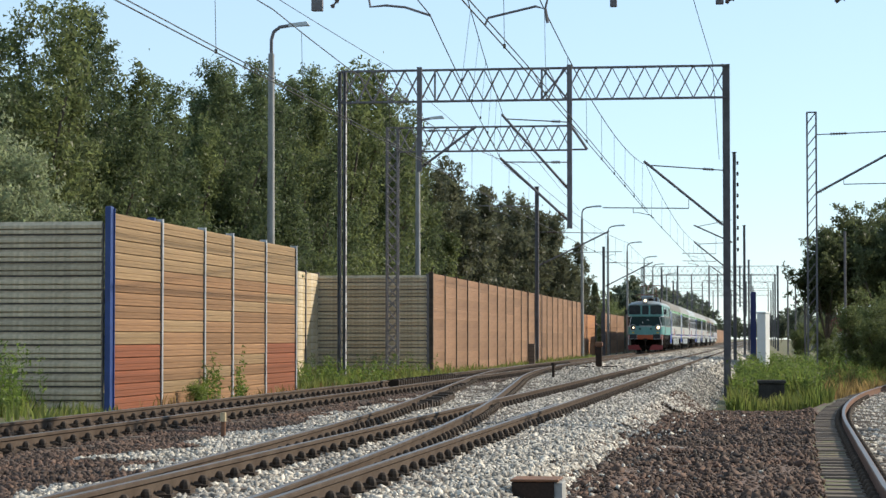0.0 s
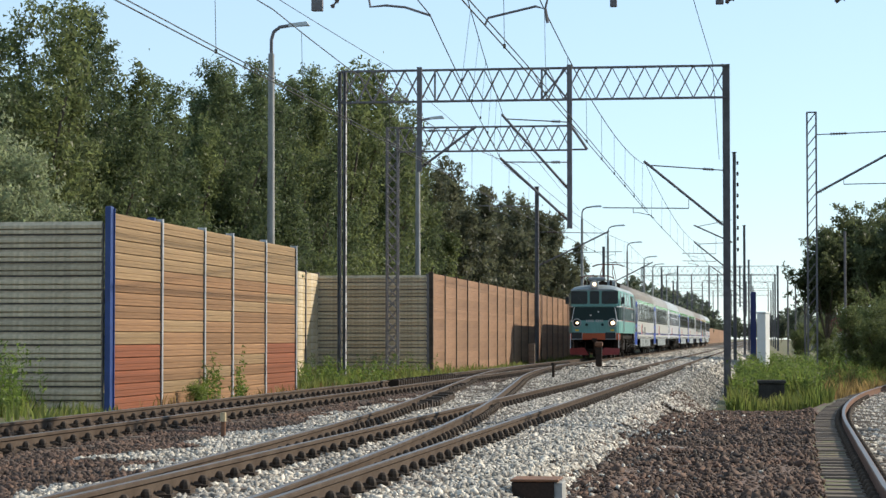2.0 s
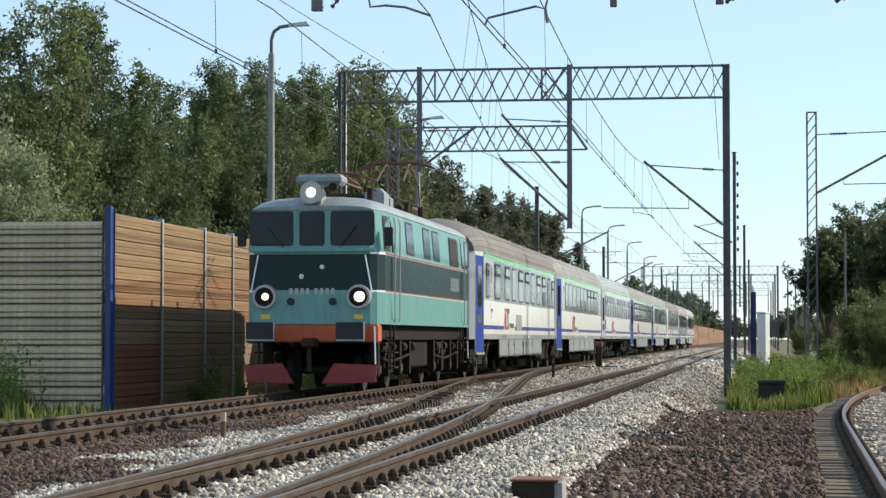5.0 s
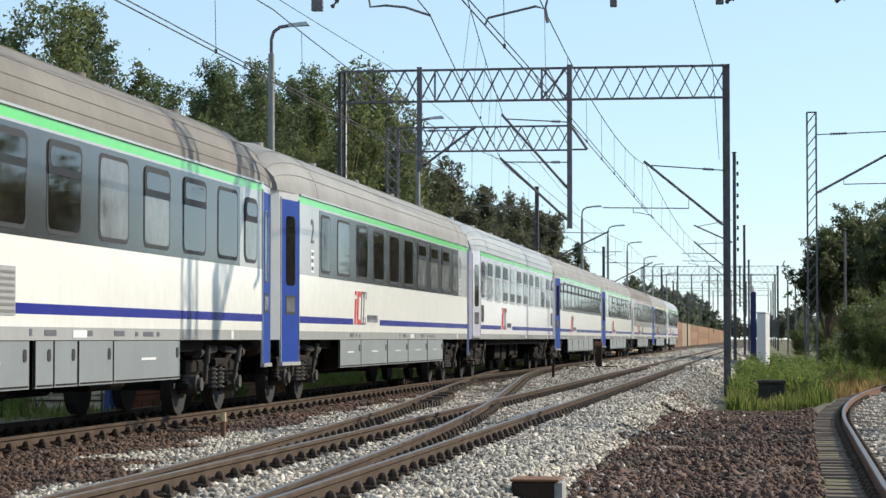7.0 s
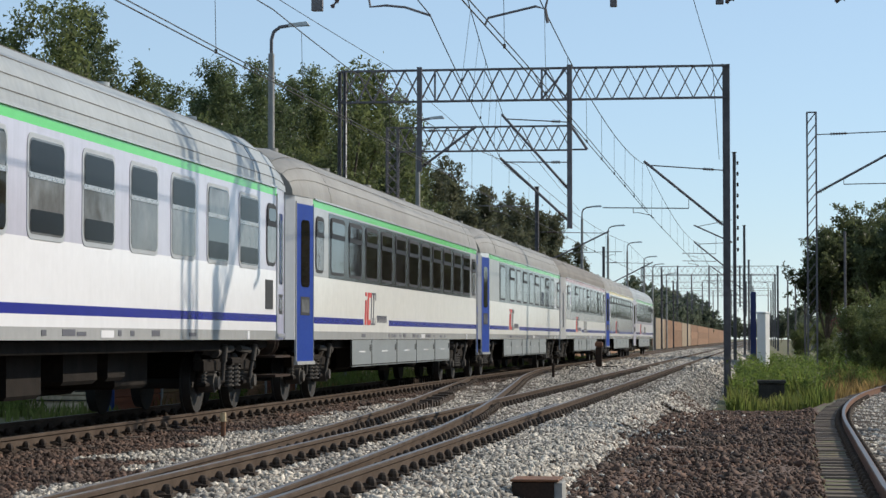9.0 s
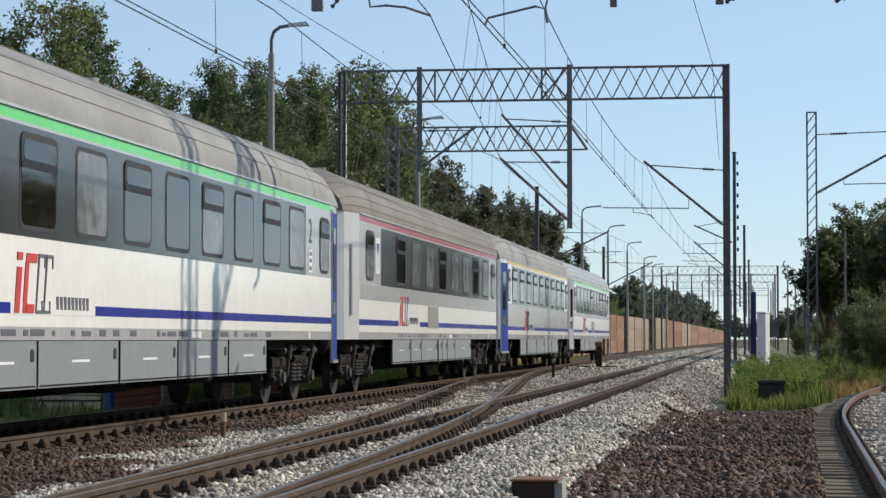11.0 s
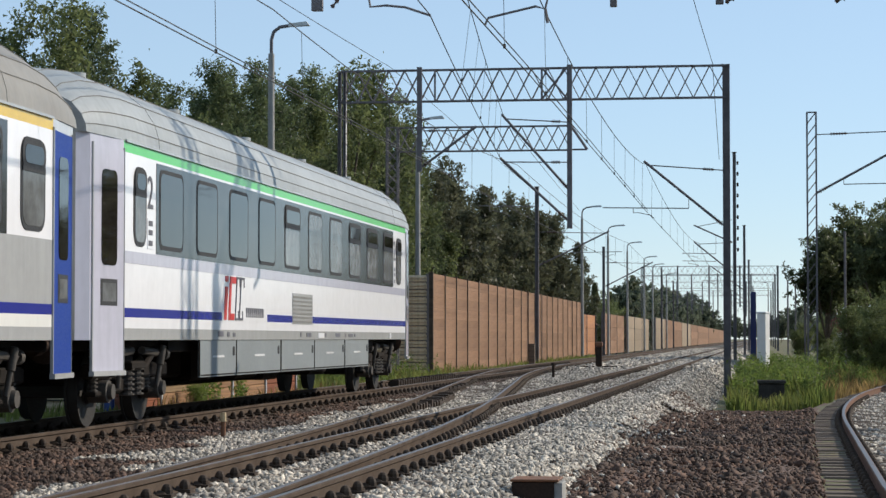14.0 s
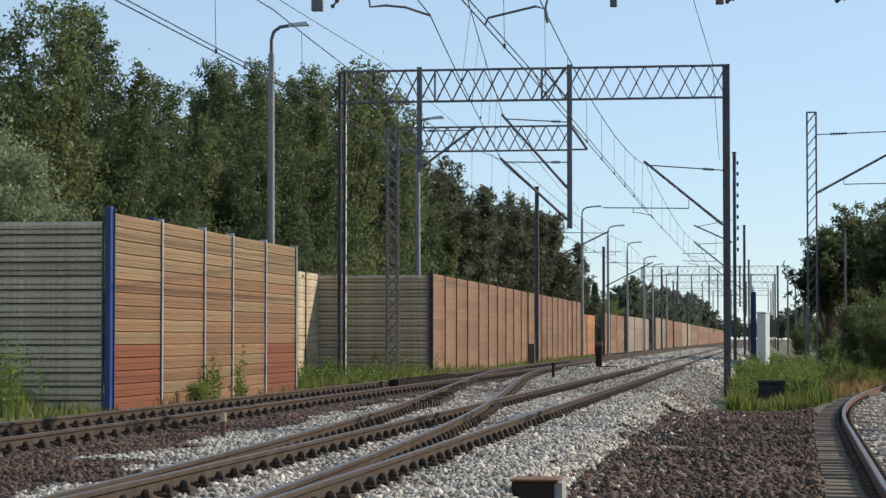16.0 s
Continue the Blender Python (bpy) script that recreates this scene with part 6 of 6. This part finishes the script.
def locomotive():
    root = thing("locomotive", "turquoise and dark green electric locomotive with lit headlamps", "locomotive")
    L = 16.45
    y0, y1 = 0.75, L - 0.75

    def half(y, z):
        e = min(y - y0, y1 - y)
        w = 1.48
        if e < 0.55:
            w -= 0.13 * (1 - e / 0.55)
        if z > 2.95:
            w -= 0.07 * (z - 2.95) / 0.9
        return w
    zs = [1.44, 1.50, 2.12, 2.16, 2.92, 2.97, 3.88]
    mi = [0, 0, 3, 1, 3, 0]
    mats = [M_TURQ, M_DKGREEN, M_UNDER, M_WHITE, M_LROOF]
    mb = MB()
    prs, ys = [], [y0, y0 + 0.12, y0 + 0.55, y0 + 1.2, y1 - 1.2, y1 - 0.55, y1 - 0.12, y1]
    for k, y in enumerate(ys):
        cut = 0.10 if k in (0, 7) else 0.0
        r = [(half(y, z) - cut, z) for z in zs]
        prs.append([(-x, z) for x, z in r[::-1]] + r)
    mb.loft(prs, ys, mi[::-1] + [2] + mi + [4], cap=False)
    for k, s in ((0, 1), (7, -1)):
        y = ys[k]
        for i in range(6):
            (a, za), (b, zb) = [(half(y, z) - 0.10, z) for z in zs[i:i + 2]]
            lean = lambda z: y + s * (0.0 if z < 2.9 else 0.0)
            q = [(-a, lean(za), za), (a, lean(za), za), (b, lean(zb), zb), (-b, lean(zb), zb)]
            mb.face(q if s > 0 else q[::-1], mi[i] if i not in (2, 4) else 0)
    part("body", mb, mats, root, "turquoise body with a dark green band")
    # roof
    mb = MB()

    def arch(y, h):
        w = half(y, 3.88) + 0.02
        pts = [(w, 3.86), (w * 0.97, 3.95), (w * 0.85, 4.08), (w * 0.6, 4.17), (w * 0.3, 4.205), (0, 4.215)]
        pts = [(x, 3.86 + (z - 3.86) * h) for x, z in pts]
        return pts + [(-x, z) for x, z in pts[-2::-1]]
    ry = [y0 - 0.03, y0 + 0.2, y0 + 0.6, y0 + 1.3, y1 - 1.3, y1 - 0.6, y1 - 0.2, y1 + 0.03]
    mb.loft([arch(y, h) for y, h in zip(ry, (0.25, 0.55, 0.85, 1, 1, 0.85, 0.55, 0.25))], ry, 0)
    rf = part("roof", mb, M_LROOF, root, "grey rounded locomotive roof", True)
    mb = MB()
    for y in (5.0, 7.0, 9.3):
        mb.box(-0.55, y, 4.18, 0.55, y + 1.3, 4.48, 0, 0.06)
    for y in (3.6, 6.6, 8.9, 11.2):
        mb.tube((0.75, y, 4.1), (0.75, y, 4.5), 0.07, 8).tube((-0.75, y, 4.1), (-0.75, y, 4.5), 0.07, 8)
    mb.tube((0.75, 3.0, 4.5), (0.75, 12.5, 4.5), 0.025, 6)
    part("roof_equipment", mb, M_IRON, rf, "dark roof boxes and insulators")
    mb = MB()
    mb.box(-0.36, 0.8, 4.40, 0.62, 1.5, 4.62, 0, 0.07)
    mb.tube((-0.2, 1.1, 4.0), (-0.2, 1.1, 4.45), 0.08, 8)
    part("horn", MB().tube((0.45, 0.72, 4.34), (0.45, 1.3, 4.42), 0.09, 10, 0.05), M_IRON, rf, "dark horn", True)
    part("roof_hood", MB().box(0.5, 4.3, 4.0, 0.95, 5.0, 4.55, 0, 0.12), M_LROOF, rf, "pale rounded hood")
    part("roof_hood", MB().box(0.5, 5.15, 4.0, 0.95, 5.6, 4.48, 0, 0.12), M_LROOF, rf, "pale rounded hood")
    part("horn_deck", mb, M_LROOF, rf, "raised deck above the front lamp")
    for name, yb, raised in (("pantograph", 2.9, 0), ("pantograph", 12.2, 1)):
        mb = MB()
        zt = 5.71 if raised else 4.75
        for s in (-1, 1):
            mb.tube((s * 0.5, yb - 0.9, 4.5), (s * 0.5, yb + 0.9, 4.5), 0.03, 6)
            if raised:
                mb.path([(s * 0.5, yb - 0.7, 4.5), (s * 0.35, yb - 1.3, 5.15), (s * 0.3, yb, zt)], 0.025, 6)
                mb.path([(s * 0.5, yb + 0.7, 4.5), (s * 0.35, yb + 1.3, 5.15), (s * 0.3, yb, zt)], 0.025, 6)
            else:
                mb.path([(s * 0.5, yb - 0.7, 4.5), (s * 0.35, yb - 1.5, 4.62), (s * 0.3, yb, zt)], 0.025, 6)
                mb.path([(s * 0.5, yb + 0.7, 4.5), (s * 0.35, yb + 1.5, 4.62), (s * 0.3, yb, zt)], 0.025, 6)
        for d in (-0.25, 0.25):
            mb.path([(-0.95, yb + d, zt - 0.12), (-0.6, yb + d, zt), (0.6, yb + d, zt), (0.95, yb + d, zt - 0.12)], 0.03, 6)
        part(name, mb, M_PANTO, rf, "dull maroon diamond pantograph")
    for e in (0, 1):
        def F(mbx):
            if e:
                mbx.v = [(-x, L - y, z) for x, y, z in mbx.v]
            return mbx
        yf = y0
        for a, b in ((-1.34, -0.40), (-0.27, 0.27), (0.40, 1.34)):
            p = [(x, z) for x, z in pane_shape(a, b, 3.10, 3.83, 0.07)]
            mb = MB().hull([(x, yf + 0.01, z) for x, z in p], [(x, yf - 0.012, z) for x, z in p])
            w = part("windscreen", F(mb), M_BLACK, root, "windscreen in a dark seal")
            p = [(x, z) for x, z in pane_shape(a + 0.03, b - 0.03, 3.13, 3.80, 0.06)]
            part("pane", F(MB().hull([(x, yf + 0.01, z) for x, z in p], [(x, yf - 0.018, z) for x, z in p])), M_WIND, w)
        mb = MB().tube((0.0, yf + 0.15, 4.22), (0.0, yf - 0.12, 4.22), 0.24, 20)
        mb.box(-0.2, yf, 3.95, 0.2, yf + 0.5, 4.3, 0, 0.05)
        hd = part("top_lamp_housing", F(mb), M_LGREY, root, "round upper lamp housing", True)
        part("lamp", F(MB().tube((0.0, yf - 0.115, 4.22), (0.0, yf - 0.135, 4.22), 0.10, 18)), M_BEAM if not e else M_GLASS, hd, "lit headlamp lens")
        for s in (-1, 1):
            hd = part("headlamp_ring", F(MB().tube((s * 1.01, yf + 0.03, 2.02), (s * 1.01, yf - 0.10, 2.02), 0.27, 20, 0.25)), M_LGREY, root, "pale headlamp ring", True)
            part("bowl", F(MB().tube((s * 1.01, yf - 0.10, 2.02), (s * 1.01, yf - 0.112, 2.02), 0.20, 18)), M_UNDER, hd, "dark lamp bowl")
            part("lamp", F(MB().tube((s * 1.01 + 0.03, yf - 0.10, 2.02), (s * 1.01 + 0.03, yf - 0.128, 2.02), 0.11 if s > 0 else 0.075, 18)), M_BEAM if not e else M_GLASS, hd, "lit headlamp lens")
            part("tail_lamp", F(MB().tube((s * 0.45, yf, 1.92), (s * 0.45, yf - 0.05, 1.92), 0.08, 12)), M_DKGREEN, root)
            part("cover_bolt", F(MB().tube((s * 0.22, yf, 2.55 + 0.1 * s), (s * 0.22, yf - 0.04, 2.55 + 0.1 * s), 0.05, 10)), M_CHROME, root)
            part("front_handrail", F(MB().path([(s * 1.15, yf - 0.05, 2.9), (s * 1.3, yf - 0.06, 2.1)], 0.018, 6)), M_WHITE, root)
            marks = MB()
            for k in range(4):
                q = s * (0.09 + 0.12 * k)
                marks.box(q - 0.035, yf - 0.008, 2.07, q + 0.035, yf - 0.002, 2.2)
            part("number_bar", F(marks), M_LGREY, root, "pale bars of painted characters")
            part("yellow_plate", F(MB().box(s * 1.0 - 0.1, yf - 0.01, 1.55, s * 1.0 + 0.1, yf - 0.002, 1.65)), M_YEL, root, "small yellow plate")
            part("wiper", F(MB().path([(s * 0.6, yf - 0.04, 3.06), (s * 0.95, yf - 0.05, 3.5)], 0.012, 5)), M_BLACK, root, "thin black wiper")
            if not e:
                part("mirror", F(MB().box(s * 1.5, yf + 0.3, 3.1, s * 1.68, yf + 0.38, 3.5, 0, 0.02)), M_BLACK, root, "black mirror")
            plow = MB().hull([(s * 0.30, yf - 0.42, 0.2), (s * 1.38, yf - 0.10, 0.22), (s * 1.42, yf - 0.12, 0.58), (s * 0.55, yf - 0.42, 0.62)], [(s * 0.30, yf - 0.38, 0.2), (s * 1.38, yf - 0.06, 0.22), (s * 1.42, yf - 0.08, 0.58), (s * 0.55, yf - 0.38, 0.62)])
            part("snow_plough", F(plow), M_UNDER if e else M_PLOW, root, "dirty black snow plough" if e else "faded red snow plough")
            part("plough_strut", F(MB().path([(s * 1.36, yf - 0.1, 1.4), (s * 1.38, yf - 0.1, 0.6)], 0.02, 6)), M_WHITE, root)
            bf = MB().tube((s * 0.95, yf + 0.05, 1.27), (s * 0.95, yf - 0.6, 1.27), 0.12, 12).box(s * 0.95 - 0.30, yf - 0.75, 1.05, s * 0.95 + 0.30, yf - 0.68, 1.48, 0, 0.06)
            part("buffer", F(bf), M_BLACK, root, "black rectangular buffer")
            bd = MB()
            bd.path([(s * 0.95 - 0.28, yf - 0.77, 1.1), (s * 0.95 + 0.3, yf - 0.77, 1.1), (s * 0.95 + 0.3, yf - 0.77, 1.48)], 0.02, 6)
            part("buffer_rim", F(bd), M_LGREY, root)
        part("buffer_beam", F(MB().box(-1.42, yf + 0.0, 1.06, 1.42, yf + 0.45, 1.44, 0, 0.03)), M_UNDER if e else M_ORANGE, root, "dirty black buffer beam" if e else "orange-red buffer beam")
        part("coupling_hook", F(MB().box(-0.14, yf - 0.45, 0.95, 0.14, yf + 0.05, 1.15, 0, 0.04).tube((0, yf - 0.3, 0.95), (0, yf - 0.25, 0.45), 0.05, 8)), M_IRON, root)
        part("belt_rail", F(MB().box(-1.36, yf - 0.06, 2.96, 1.36, yf, 3.04, 0, 0.015)), M_TURQ, root, "turquoise belt moulding")
    fxl = lambda y, z: half(y, z)
    for side in (1, -1):
        for a, b in ((11.45, 13.1),):
            mb = MB()
            slab(mb, fxl, rect(a, b, 3.0, 3.74), 0.012)
            g = part("grille", flip(mb, side), M_BLACK, root, "dark louvred ventilation grille")
            for k in range(12):
                mb = MB()
                slab(mb, fxl, rect(a + 0.04, b - 0.04, 3.03 + 0.058 * k, 3.055 + 0.058 * k), 0.03)
                part("louvre", flip(mb, side), M_DAMP, g)
        for a in (4.3, 6.95, 8.5):
            mb = MB()
            slab(mb, fxl, pane_shape(a, a + 1.12, 3.03, 3.78, 0.1), 0.012)
            w = part("side_window", flip(mb, side), M_BLACK, root)
            mb = MB()
            slab(mb, fxl, pane_shape(a + 0.05, a + 1.07, 3.08, 3.73, 0.08), 0.016)
            part("pane", flip(mb, side), M_WIND, w)
        for a, d in ((1.25, 2.15), (L - 1.95, L - 2.5)):
            mb = MB()
            slab(mb, fxl, pane_shape(a, a + 0.7, 3.0, 3.76, 0.06), 0.012)
            w = part("cab_window", flip(mb, side), M_BLACK, root)
            mb = MB()
            slab(mb, fxl, pane_shape(a + 0.05, a + 0.65, 3.05, 3.71, 0.05), 0.016)
            part("pane", flip(mb, side), M_GLASS, w)
            mb = MB()
            dd = d if d < 8 else d - 0.25
            slab(mb, fxl, rect(dd, dd + 0.5, 1.55, 3.8), 0.014)
            dr = part("cab_door", flip(mb, side), M_TURQ, root, "narrow cab door")
            mb = MB()
            slab(mb, fxl, rect(dd - 0.005, dd + 0.505, 2.18, 2.9), 0.016)
            part("dark_panel", flip(mb, side), M_DKGREEN, dr)
            mb = MB()
            slab(mb, fxl, pane_shape(dd + 0.08, dd + 0.42, 3.0, 3.68, 0.06), 0.02)
            part("pane", flip(mb, side), M_GLASS, dr)
            for q in (dd - 0.08, dd + 0.58):
                part("handrail", flip(MB().path([(1.53, q, 3.75), (1.57, q, 3.6), (1.57, q, 1.55), (1.53, q, 1.5)], 0.018, 6), side), M_LGREY, root)
            lad = MB()
            for q in (dd, dd + 0.5):
                lad.tube((1.45, q, 1.45), (1.45, q, 0.45), 0.022, 6)
            for k in range(3):
                lad.box(1.35, dd, 0.5 + 0.32 * k, 1.55, dd + 0.5, 0.53 + 0.32 * k)
            part("step_ladder", flip(lad, side), M_IRON, root)
        mb = MB()
        for k in range(8):
            slab(mb, fxl, rect(11.5 + 0.21 * k, 11.59 + 0.21 * k, 2.36, 2.70), 0.014)
        part("number_bar", flip(mb, side), M_CHROME, root, "pale bars of raised characters")
        mb = MB()
        slab(mb, fxl, rect(1.3, L - 1.3, 2.935, 2.965), 0.010)
        slab(mb, fxl, rect(1.3, L - 1.3, 2.145, 2.17), 0.010)
        part("red_line", flip(mb, side), M_PLOW, root, "thin red lining")
    mb = MB()
    mb.box(-1.3, 0.9, 1.1, 1.3, L - 0.9, 1.46, 0, 0.02)
    mb.box(-1.2, 6.6, 0.45, 1.2, 9.3, 1.1, 0, 0.05)
    part("underframe", mb, M_UNDER, root, "black locomotive underframe")
    for yc in (4.05, L - 4.05):
        b = bogie(root, yc, 3.0)
        mb = MB()
        for s in (-1, 1):
            for d in (-2.2, -0.8, 0.8, 2.2):
                mb.box(s * 1.08, yc + d - 0.12, 0.3, s * 1.25, yc + d + 0.12, 1.15, 0, 0.04)
                mb.tube((s * 1.2, yc + d + 0.2, 0.95), (s * 1.2, yc + d + 0.65, 0.95), 0.11, 10)
            mb.path([(s * 1.22, yc - 2.4, 0.75), (s * 1.22, yc - 0.4, 0.62), (s * 1.22, yc + 2.4, 0.78)], 0.035, 6)
        part("brake_rigging", mb, M_UNDER, b, "oily brake rigging and sand pipes")
    return root


LOCO = locomotive()
CARS = make_coaches()


# ---- motion: the train runs towards the camera side and slows gently ----
def head_y(t):
    return 185.354 - 25.2125 * t + 0.234766 * (t - 8) ** 2 - 15.025


def motions():
    times = [0.5 * k for k in range(33)]
    walk(LOCO, [(t, pose(0, head_y(t), 0)) for t in times])
    for start, car in CARS:
        walk(car, [(t, pose(0, head_y(t) + start, 0)) for t in times])


motions()
